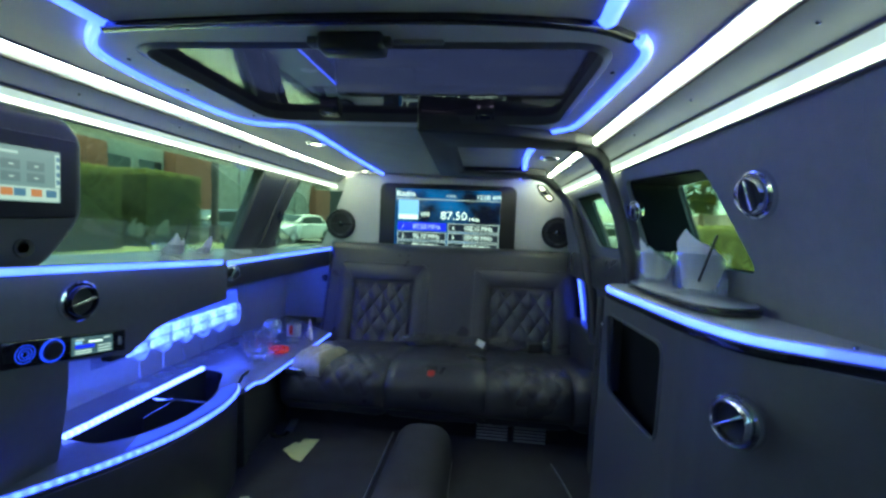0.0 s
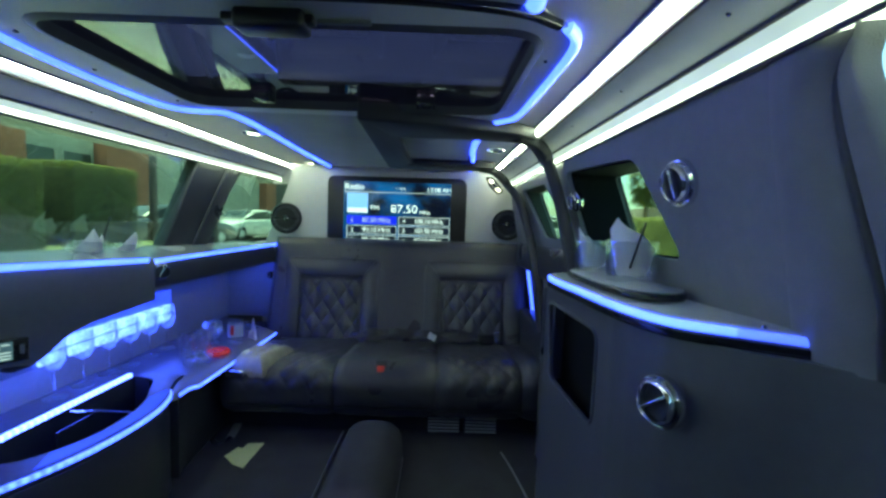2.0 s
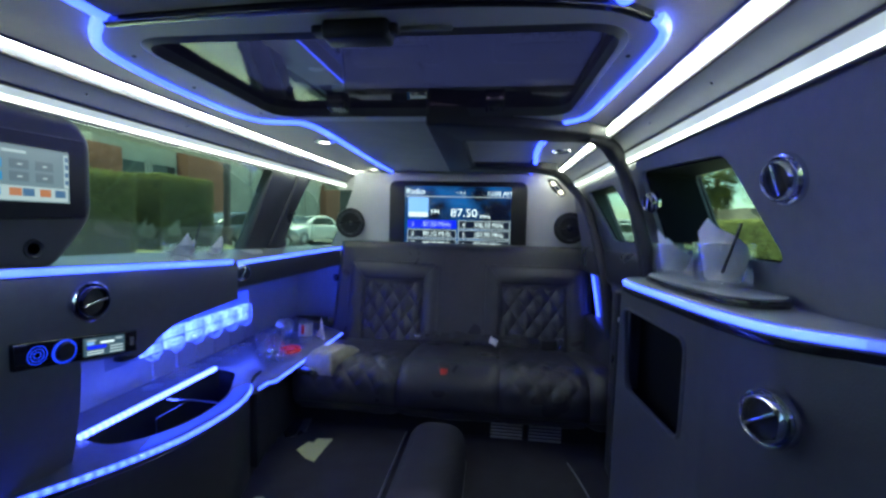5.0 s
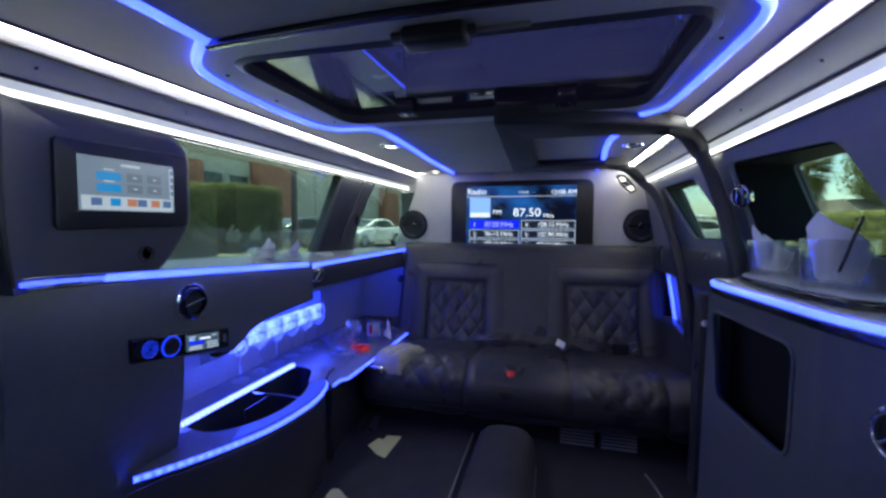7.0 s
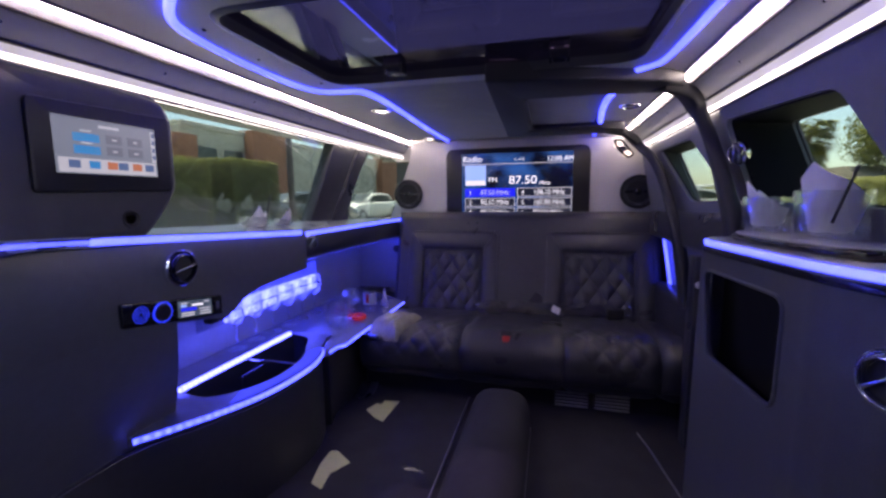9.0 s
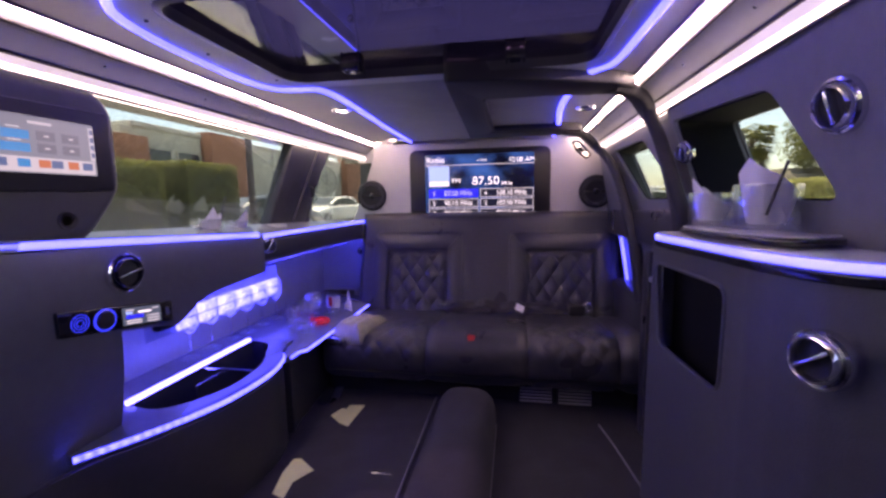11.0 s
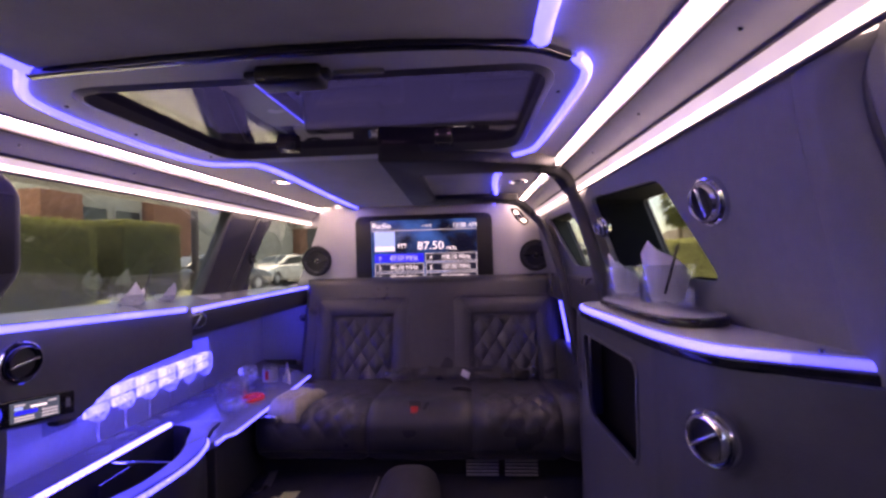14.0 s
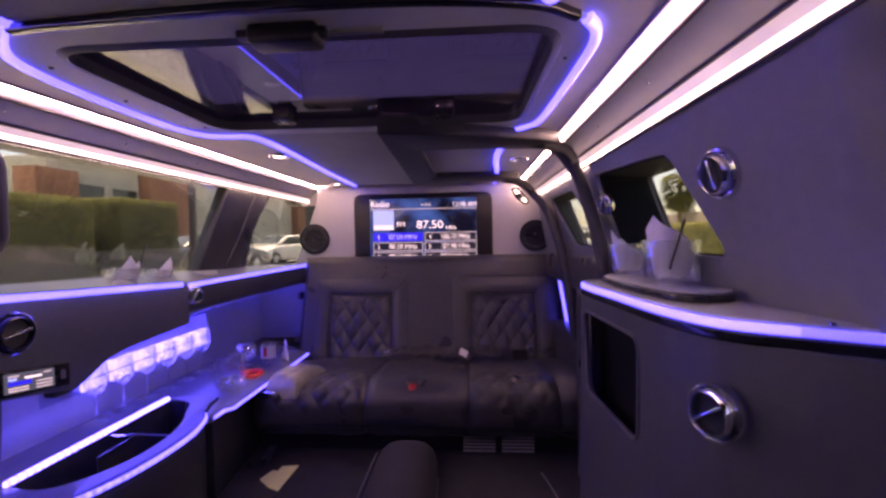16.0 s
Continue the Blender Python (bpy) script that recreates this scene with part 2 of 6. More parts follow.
def rounded(pts, r, n=4, closed=True):
    """A 2D outline with its corners rounded."""
    out = []
    k = len(pts)
    for i, p in enumerate(pts):
        p = Vector(p)
        if not closed and i in (0, k - 1):
            out.append(p)
            continue
        a, b = Vector(pts[i - 1]) - p, Vector(pts[(i + 1) % k]) - p
        rr = min(r, a.length * 0.45, b.length * 0.45)
        s, e = p + a.normalized() * rr, p + b.normalized() * rr
        for j in range(n + 1):
            t = j / n
            out.append((1 - t) ** 2 * s + 2 * t * (1 - t) * p + t * t * e)
    return out


AX = {"x": (1, 2, 0), "y": (0, 2, 1), "z": (0, 1, 2)}


def prism(poly, axis, a, b, w=0.0, seg=2, place=None):
    """A polygon in the plane across an axis, pushed from a to b. place: moves each vertex after."""
    bm = bmesh.new()
    i, j, k = AX[axis]
    ring = []
    for h in (a, b):
        row = []
        for p in poly:
            c = [0, 0, 0]
            c[i], c[j], c[k] = p[0], p[1], h
            row.append(bm.verts.new(c))
        ring.append(row)
    n = len(poly)
    for q in range(n):
        bm.faces.new((ring[0][q], ring[0][(q + 1) % n], ring[1][(q + 1) % n], ring[1][q]))
    bm.faces.new(ring[0][::-1])
    bm.faces.new(ring[1])
    bmesh.ops.recalc_face_normals(bm, faces=bm.faces)
    bevelled(bm, w, seg)
    if place:
        for v in bm.verts:
            v.co = Vector(place(v.co))
    return bm


def plate(outer, holes, axis, a, b, place=None):
    """A plate with holes, from a to b along an axis."""
    bm = bmesh.new()
    i, j, k = AX[axis]

    rings, flat = [], []
    for pts in (outer, *holes):
        row = []
        for p in pts:
            c = [0, 0, 0]
            c[i], c[j], c[k] = p[0], p[1], a
            row.append(bm.verts.new(c))
        rings.append(row)
        flat += row
    for tri in tessellate_polygon([[Vector((p[0], p[1], 0)) for p in pts] for pts in (outer, *holes)]):
        bm.faces.new([flat[q] for q in tri])
    made = bmesh.ops.extrude_face_region(bm, geom=list(bm.faces))["geom"]
    push = [0, 0, 0]
    push[k] = b - a
    bmesh.ops.translate(bm, vec=push, verts=[g for g in made if isinstance(g, bmesh.types.BMVert)])
    if place:
        for v in bm.verts:
            v.co = Vector(place(v.co))
    return bm


def lathe(profile, at, normal=(0, 0, 1), seg=32, turn=0.0, cap=True):
    """A profile of (radius, height) turned round an axis."""
    bm = bmesh.new()
    m = Matrix.Translation(at) @ Vector(normal).to_track_quat("Z", "Y").to_matrix().to_4x4()
    rows = []
    for r, h in profile:
        rows.append([bm.verts.new(m @ Vector((r * math.cos(turn + 2 * math.pi * q / seg), r * math.sin(turn + 2 * math.pi * q / seg), h))) for q in range(seg)])
    for lo, hi in zip(rows, rows[1:]):
        for q in range(seg):
            bm.faces.new((lo[q], lo[(q + 1) % seg], hi[(q + 1) % seg], hi[q]))
    if cap:
        if profile[0][0] > 1e-5:
            bm.faces.new(rows[0][::-1])
        if profile[-1][0] > 1e-5:
            bm.faces.new(rows[-1])
    bmesh.ops.remove_doubles(bm, verts=bm.verts, dist=1e-6)
    return bm


def curve_points(pts, n=8):
    """A smooth line through the points (Catmull-Rom)."""
    P = [Vector(p) for p in pts]
    P = [2 * P[0] - P[1], *P, 2 * P[-1] - P[-2]]
    out = []
    for a, b, c, d in zip(P, P[1:], P[2:], P[3:]):
        for j in range(n):
            t = j / n
            out.append(0.5 * (2 * b + (c - a) * t + (2 * a - 5 * b + 4 * c - d) * t * t + (3 * b - a - 3 * c + d) * t ** 3))
    out.append(P[-2])
    return out


def sweep(path, profile, up=(0, 0, 1), closed=False, cap=True):
    """A closed 2D profile (across, up) carried along a 3D line."""
    bm = bmesh.new()
    path = [Vector(p) for p in path]
    rows = []
    k = len(path)
    for i, p in enumerate(path):
        if closed:
            t = path[(i + 1) % k] - path[i - 1]
        else:
            t = path[min(i + 1, k - 1)] - path[max(i - 1, 0)]
        t.normalize()
        u = Vector(up(i, p, t)) if callable(up) else Vector(up)
        side = t.cross(u).normalized()
        u = side.cross(t).normalized()
        rows.append([bm.verts.new(p + side * a + u * b) for a, b in profile])
    n = len(profile)
    pairs = list(zip(rows, rows[1:])) + ([(rows[-1], rows[0])] if closed else [])
    for lo, hi in pairs:
        for q in range(n):
            bm.faces.new((lo[q], lo[(q + 1) % n], hi[(q + 1) % n], hi[q]))
    if cap and not closed:
        bm.faces.new(rows[0][::-1])
        bm.faces.new(rows[-1])
    return bm


def circle(r, n=10, squash=1.0):
    return [(r * math.cos(2 * math.pi * q / n), squash * r * math.sin(2 * math.pi * q / n)) for q in range(n)]


def rect(w, h, r=0.0):
    pts = [(-w / 2, -h / 2), (w / 2, -h / 2), (w / 2, h / 2), (-w / 2, h / 2)]
    return [tuple(p) for p in rounded(pts, r, 3)] if r else pts


def sheet(f, nu, nv, back=None):
    """A surface f(u, v), 0 to 1; back: a vector by which its rear lies behind it, closed at the rim."""
    bm = bmesh.new()
    g = [[bm.verts.new(f(i / nu, j / nv)) for j in range(nv + 1)] for i in range(nu + 1)]
    for i in range(nu):
        for j in range(nv):
            bm.faces.new((g[i][j], g[i + 1][j], g[i + 1][j + 1], g[i][j + 1]))
    if back:
        rim = [g[i][0] for i in range(nu + 1)] + [g[nu][j] for j in range(1, nv + 1)] + [g[i][nv] for i in range(nu - 1, -1, -1)] + [g[0][j] for j in range(nv - 1, 0, -1)]
        low = [bm.verts.new(v.co + Vector(back)) for v in rim]
        n = len(rim)
        for q in range(n):
            bm.faces.new((rim[q], rim[(q + 1) % n], low[(q + 1) % n], low[q]))
        bm.faces.new(low)
    return bm


def lettering(text, size, m, material, parent, name="lettering", width=None):
    """A line of writing in the built-in font, as a thin mesh at pose m (x along the line, y up)."""
    cu = bpy.data.curves.new("line", "FONT")
    cu.body, cu.size, cu.extrude = text, size, 0.0
    ob = bpy.data.objects.new("line", cu)
    me = bpy.data.meshes.new_from_object(ob)
    bpy.data.objects.remove(ob)
    bpy.data.curves.remove(cu)
    if width:
        xs = [v.co.x for v in me.vertices]
        k = width / max(max(xs) - min(xs), 1e-6)
        for v in me.vertices:
            v.co.x *= k
    me.transform(m)
    me.name = name
    me.materials.append(material)
    ob = new(name, me)
    ob.parent = parent
    if parent.type == "EMPTY":
        ob.matrix_parent_inverse = parent.matrix_basis.inverted()
    return ob


# ---------------------------------------------------------------- the car's shell
def setting(name, bm, material, label, category):
    return tagged(part(name, bm, material), label, category, kind="structure")


LED_L = [(-0.33, -0.95), (-0.33, 0.0), (-0.33, 0.33), (-0.338, 0.366), (-0.370, 0.392), (-0.410, 0.426), (-0.438, 0.462), (-0.456, 0.52), (-0.468, 0.61), (-0.474, 0.72),
         (-0.470, 0.85), (-0.442, 0.925), (-0.385, 0.945), (-0.34, 0.955), (-0.322, 1.05), (-0.33, 1.3), (-0.345, 1.6), (-0.355, 2.035)]
LED_R = [(0.34, -0.95), (0.34, 0.0), (0.34, 0.33), (0.355, 0.39), (0.40, 0.43), (0.428, 0.485), (0.43, 0.60), (0.425, 0.78), (0.417, 0.90), (0.395, 0.945), (0.34, 0.995)]
LED_R2 = [(0.352, 1.06), (0.348, 1.20), (0.342, 1.30), (0.346, 1.45), (0.360, 1.62), (0.373, 1.78), (0.376, 2.035)]
led_l = [tuple(p)[:2] for p in curve_points([(*p, 0) for p in LED_L], 4)]
led_r = [tuple(p)[:2] for p in curve_points([(*p, 0) for p in LED_R], 4)]
led_r_all = led_r + LED_R2

floor = setting("floor", box(-0.92, 0.80, -1.0, 2.75, -0.05, 0.0), M_CARPET, "black carpeted limousine floor", "floor")
setting("wall_front", box(-0.92, 0.80, -1.05, -1.0, -0.05, 1.17), M_PANEL, "dark grey partition behind the driver", "wall")
setting("wall_tail", box(-0.92, 0.80, 2.75, 2.80, -0.05, 1.17), M_PANEL, "dark rear end of the car body", "wall")
setting("roof", plate([(-0.86, -1.05), (0.80, -1.05), (0.80, 2.80), (-0.86, 2.80)], [[(-0.44, 0.33), (0.45, 0.33), (0.45, 0.98), (-0.44, 0.98)]], "z", 1.125, 1.17), M_ROOF,
        "dark outer roof skin of the car", "roof")

HOLE_4 = [(0.47, 0.738), (0.925, 0.738), (1.10, 0.956), (0.56, 0.956)]
HOLE_5 = [(1.13, 0.738), (1.72, 0.738), (2.07, 0.972), (1.42, 0.972)]
REVEAL_4 = [(0.508, 0.755), (0.955, 0.757), (1.040, 0.957), (0.632, 0.936)]
REVEAL_5 = [(1.078, 0.758), (1.425, 0.755), (1.725, 0.955), (1.345, 0.952)]
setting("wall_left", plate([(-1.0, 0.62), (2.75, 0.62), (2.75, 1.125), (-1.0, 1.125)],
        [rounded([(-0.85, 0.70), (0.06, 0.70), (0.06, 1.0), (-0.85, 1.0)], 0.03), rounded([(0.1, 0.66), (1.40, 0.66), (1.62, 1.04), (0.1, 1.04)], 0.04), rounded([(1.66, 0.655), (2.66, 0.655), (2.66, 1.04), (1.86, 1.04)], 0.04)], "x", -0.80, -0.765), M_PANEL,
        "dark body side with long window openings", "wall")
setting("wall_right", plate([(-1.0, -0.05), (2.75, -0.05), (2.75, 1.125), (-1.0, 1.125)],
        [rounded([(-0.75, 0.70), (0.40, 0.70), (0.40, 1.115), (-0.75, 1.115)], 0.03),
         rounded(HOLE_4, 0.03),
         rounded(HOLE_5, 0.03)], "x", 0.745, 0.757), M_CABINET,
        "dark body side with slanted window openings", "wall")

setting("wall_left_lower", box(-0.92, -0.87, -1.0, 2.75, -0.05, 0.62), M_PANEL, "dark lower body side behind the bar", "wall")

# inner right wall above the counter, leaning inwards
setting("wall_right_inner", plate([(0.304, 0.60), (0.300, 0.70), (0.298, 0.84), (0.296, 0.955), (0.290, 0.990), (1.06, 0.990), (1.06, 0.60)],
        [rounded(REVEAL_4, 0.03)], "x", 0.0, 0.012,
        place=lambda c: (c.x + 0.577 + (1.0 - c.z) * 0.20, c.y, c.z)), M_WALL, "dark grey padded vinyl side wall", "wall")
setting("wall_right_door", plate([(1.06, 0.0), (1.06, 0.990), (2.10, 0.990), (2.10, 0.0)],
        [rounded(REVEAL_5, 0.03)], "x", 0.0, 0.012,
        place=lambda c: (c.x + 0.59 + max(1.0 - c.z, 0) * 0.18, c.y, c.z)), M_WALL, "dark padded inner panel of the rear door", "door panel")


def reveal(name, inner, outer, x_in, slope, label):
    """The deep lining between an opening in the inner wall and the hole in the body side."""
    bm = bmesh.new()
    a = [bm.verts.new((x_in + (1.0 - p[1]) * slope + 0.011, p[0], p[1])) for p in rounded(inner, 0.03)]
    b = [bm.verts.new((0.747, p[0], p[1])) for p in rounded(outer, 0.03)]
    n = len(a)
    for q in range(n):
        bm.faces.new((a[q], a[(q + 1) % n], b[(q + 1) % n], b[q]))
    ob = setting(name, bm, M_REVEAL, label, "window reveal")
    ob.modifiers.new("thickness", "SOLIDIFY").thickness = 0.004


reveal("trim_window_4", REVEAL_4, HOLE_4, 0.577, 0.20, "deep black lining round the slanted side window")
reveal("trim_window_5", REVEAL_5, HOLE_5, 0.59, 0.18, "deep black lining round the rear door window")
setting("wall_right_front", box(0.63, 0.745, -1.0, 0.15, 0.0, 0.70, 0.02), M_WALL, "dark vinyl lower side panel near the front", "wall")
setting("wall_left_front", join(box(-0.765, -0.63, -1.0, 0.085, 0.0, 0.70, 0.02), box(-0.765, -0.63, 0.088, 0.26, 0.0, 0.71, 0.02), box(-0.765, -0.556, 0.088, 0.233, 0.712, 1.0, 0.02)), M_WALL, "dark vinyl side panel and post near the front", "wall")
setting("baseboard", box(-0.87, -0.80, 1.0, 2.0, 0.0, 0.255), M_LEATHER, "black leather panel under the bar shelf", "wall panel")

# rear wall behind the bench
setting("wall_rear", prism([(-0.72, 0.0), (-0.700, 0.66), (-0.640, 0.80), (-0.585, 0.955), (-0.560, 1.03), (-0.555, 1.064), (0.56, 1.064), (0.61, 1.0), (0.64, 0.90), (0.72, 0.66), (0.72, 0.0)], "y", 2.045, 2.09, 0.006),
        M_PALE, "pale vinyl rear bulkhead under soft light", "wall")

setting("wall_rear_cap", box(-0.76, 0.62, 2.102, 2.13, 0.98, 1.12), M_PALE, "pale end cap above the rear bulkhead", "wall")

# ceiling: front and rear suede fields, sunroof surround, pale outer borders
def band(path, x_line, z0, z1):
    ys = [p[1] for p in path]
    return prism([*path, (x_line, ys[-1]), (x_line, ys[0])], "z", z0, z1)


front = [p for p in led_l if p[1] < 0.331] + [(-0.33, 0.360), (-0.15, 0.347), (0.0, 0.342), (0.16, 0.347), (0.34, 0.368)] + [p for p in reversed(led_r) if p[1] < 0.331]
rear = [p for p in led_l if p[1] > 0.953] + [(0.345, 2.035), (0.34, 0.98), (0.2, 0.945), (0.0, 0.94), (-0.2, 0.945)]
setting("ceiling_front", prism(front, "z", 1.070, 1.12), M_SUEDE_FRONT, "grey suede headliner before the sunroof, lightened in place of light", "ceiling")
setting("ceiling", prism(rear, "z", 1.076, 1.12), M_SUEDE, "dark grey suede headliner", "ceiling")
setting("ceiling_border", join(prism([*led_l, (-0.570, 2.035), (-0.570, -0.95)], "z", 1.079, 1.12),
        prism([*led_r_all, (0.496, 2.035), (0.496, -0.95)], "z", 1.079, 1.12)), M_LIGHTVINYL, "light grey perforated vinyl ceiling border", "ceiling")

HOLE = [tuple(p) for p in rounded([(-0.378, 0.440), (0.384, 0.444), (0.378, 0.908), (-0.384, 0.896)], 0.07, 6)]
surround = [(-0.335, 0.345)] + [p for p in led_l if 0.345 < p[1] < 0.95] + [(-0.2, 0.950), (0.0, 0.955), (0.2, 0.955), (0.36, 0.975)] + [p for p in reversed(led_r) if 0.40 < p[1] < 0.94] + [(0.345, 0.36), (0.16, 0.345), (0.0, 0.340), (-0.15, 0.342)]

# ---------------------------------------------------------------- sunroof
sunroof = thing("sunroof", (0, 0.65, 1.07), "closed dark tinted sunroof with black rubber seal", "sunroof")
part("surround", plate(surround, [HOLE], "z", 1.074, 1.10), M_LIGHTVINYL, sunroof, "light grey vinyl surround")
part("seal", sweep([(x * 0.985, 0.655 + (y - 0.655) * 0.985, 1.090) for x, y in HOLE], [(-0.006, -0.020), (0.008, -0.016), (0.030, 0.010), (0.030, 0.030), (-0.010, 0.030)], closed=True), M_RUBBER, sunroof, "black rubber seal")
part("inner_rim", sweep([(x * 0.978, 0.655 + (y - 0.655) * (0.985 if y > 0.655 else 0.955), 1.088) for x, y in HOLE], rect(0.008, 0.006, 0.002), closed=True), M_RUBBER, sunroof)
part("glass", prism([(x * 0.99, 0.655 + (y - 0.655) * 0.99) for x, y in HOLE], "z", 1.091, 1.097), M_SUNGLASS, sunroof, "dark violet tinted glass")
part("front_trim", sweep(curve_points([(-0.335, 0.374, 1.067), (-0.27, 0.366, 1.066), (-0.1, 0.354, 1.065), (0.03, 0.351, 1.065), (0.2, 0.357, 1.066), (0.325, 0.378, 1.067), (0.385, 0.415, 1.069)], 6), rect(0.012, 0.012, 0.003)), M_GLOSSBLACK, sunroof, "glossy black trim lip")
for sx in (-0.186, 0.192):
    la = part("latch", join(box(sx - 0.014, sx + 0.014, 0.812, 0.862, 1.072, 1.094, 0.005), box(sx - 0.022, sx - 0.016, 0.815, 0.855, 1.070, 1.096, 0.002), box(sx + 0.016, sx + 0.022, 0.815, 0.855, 1.070, 1.096, 0.002), lathe([(0.011, -0.018), (0.012, 0.018)], (sx, 0.822, 1.083), (1, 0, 0), 14)), M_LATCH, sunroof)
part("handle_box", join(box(-0.042, 0.053, 0.400, 0.440, 1.049, 1.076, 0.008, 3), box(-0.058, 0.064, 0.405, 0.425, 1.058, 1.070, 0.004)), M_BLACK, sunroof, "black plastic latch box")
part("slide_rod", box(0.062, 0.135, 0.425, 0.432, 1.066, 1.073, 0.002), M_PIPING, sunroof)
for px, py in [(-0.25, 0.372), (-0.06, 0.36), (0.11, 0.362), (-0.415, 0.50), (-0.43, 0.66), (-0.40, 0.86), (0.40, 0.55)]:
    part("screw", lathe([(0.0035, 0.0), (0.0035, -0.002), (0.0015, -0.003)], (px, py, 1.074), (0, 0, 1), 8), M_BLACK, sunroof)

# ---------------------------------------------------------------- lights in the ceiling
HALF = [(0.0095 * math.cos(a), 0.009 * math.sin(a)) for a in [math.pi + math.pi * q / 8 for q in range(9)]] + [(0.0095, 0.006), (-0.0095, 0.006)]


def accent(path, z, label, name="accent_light", profile=HALF):
    ob = part(name, sweep([(x, y, z) for x, y in path], profile), M_TINT_LED)
    return tagged(ob, label, "led strip", "accent light strips")


WIDE = [(x * 1.3, z) for x, z in HALF]
SLIM = [(x * 0.80, z) for x, z in HALF]
accent([p for p in led_l if p[1] > 0.325], 1.074, "glowing coloured light strip winding along the ceiling", profile=SLIM)
accent([p for p in led_l if p[1] < 0.362], 1.0735, "straight glowing coloured light strip along the front ceiling", profile=WIDE)
accent([p for p in led_r if p[1] > 0.425] + [(0.325, 1.000)], 1.074, "glowing coloured light strip beside the sunroof", profile=SLIM)
accent([p for p in led_r if p[1] < 0.345] + [(0.343, 0.378)], 1.0735, "straight glowing coloured light strip along the front ceiling", profile=WIDE)
accent(LED_R2, 1.074, "short glowing coloured strip over the door")

for side, xi, xu, xl, runs in (("left", -0.5790, -0.575, -0.632, [(-0.95, 2.10)]), ("right", 0.5060, 0.505, 0.577, [(0.16, 2.03)])):
    s = 1 if xu > 0 else -1
    zt, zb = (1.024, 0.989) if s > 0 else (1.019, 0.993)
    for y0, y1 in runs:
        up = thing("upper_light_bar", (xu, (y0 + y1) / 2, 1.07), "long warm white light bar along the ceiling edge", "light bar", "ceiling light bars")
        part("diffuser", prism([(xi, 1.0785), (xu + s * 0.009, 1.0705 if s > 0 else 1.0725), (xu + s * 0.009, 1.10), (xi, 1.10)], "y", y0, y1), M_WHITE_LED, up, "glowing white diffuser")
        part("reflector", prism([(xi - s * 0.0005, 1.0785), (xi - s * 0.0145, 1.0745), (xi - s * 0.0155, 1.0745), (xi - s * 0.0155, 1.081), (xi - s * 0.0005, 1.081)], "y", y0, y1), M_PALE, up, "pale reflector lip")
        lo = thing("lower_light_bar", (xl, (y0 + y1) / 2, zb), "long warm white light bar above the windows", "light bar", "ceiling light bars")
        zm = zb + 0.42 * (zt - zb)
        part("diffuser", prism([(xl, zm), (xl, zb), (xl + s * 0.03, zb), (xl + s * 0.03, zm)], "y", y0, y1), M_BRIGHT_LED, lo, "brightly glowing lower half")
        part("diffuser", prism([(xl, zt), (xl, zm + 0.0003), (xl + s * 0.03, zm + 0.0003), (xl + s * 0.03, zt)], "y", y0, y1), M_SOFT_LED, lo, "softly glowing upper half")
        strip = setting("trim", prism([(xu + s * 0.010, 1.060), (xl, zt + 0.003), (xl + s * 0.02, zt + 0.003), (xl + s * 0.02, 1.11), (xu + s * 0.010, 1.11)], "y", y0, y1), M_SATIN,
                "satin grey panel between the light bars", "trim")
        for bar_thing, xx, zz in ((up, xu + s * 0.012, 1.057), (up, xi - s * 0.013, 1.0785), (lo, xl + s * -0.001, zt + 0.003), (lo, xl + s * -0.001, zb - 0.003)):
            part("edge_bead", sweep([(xx, y0, zz), (xx, y1, zz)], circle(0.0035, 8)), M_BEAD, bar_thing, "thin dark edge bead")
        part("end_cap", box(xl - 0.004 * (s < 0), xl + 0.004 * (s > 0), y1, y1 + 0.006, zb - 0.004, zt + 0.004), M_BEAD, lo, "dark end cap")
        for q in range(7):
            yy = 0.32 + 0.27 * q
            part("stud", lathe([(0.0032, 0.0), (0.0028, 0.0012), (0.0, 0.0018)], ((xu + xl) / 2 + s * 0.003, yy, (1.060 + zt + 0.003) / 2 - 0.0005), (-s * 0.6, 0, -0.8), 10), M_CHROME, strip, "tiny bright stud")
setting("header_left", box(-0.765, -0.655, -0.95, 2.70, 1.0, 1.125), M_PANEL, "dark header above the long window", "trim")
setting("header_right", box(0.60, 0.745, 0.385, 2.70, 0.985, 1.125), M_PANEL, "dark header above the door window", "trim")


def dome_lamp(x, y, z, r=0.034, lens=M_LAMP, label="lit frosted lens"):
    t = thing("dome_lamp", (x, y, z), "small round recessed ceiling lamp with bright rim", "ceiling lamp", "round ceiling lamps")
    part("rim", lathe([(r * 0.72, -0.001), (r * 0.8, -0.006), (r, -0.004), (r * 1.05, 0.002), (r * 0.7, 0.003)], (x, y, z), seg=28, cap=False), M_CHROME, t)
    part("lens", lathe([(r * 0.74, 0.001), (r * 0.5, -0.003), (0.0, -0.004)], (x, y, z), seg=24), lens, t, label)


dome_lamp(-0.398, 1.25, 1.079)
dome_lamp(-0.435, 1.97, 1.079)
dome_lamp(0.433, 1.43, 1.079, lens=M_SATIN, label="unlit frosted lens")

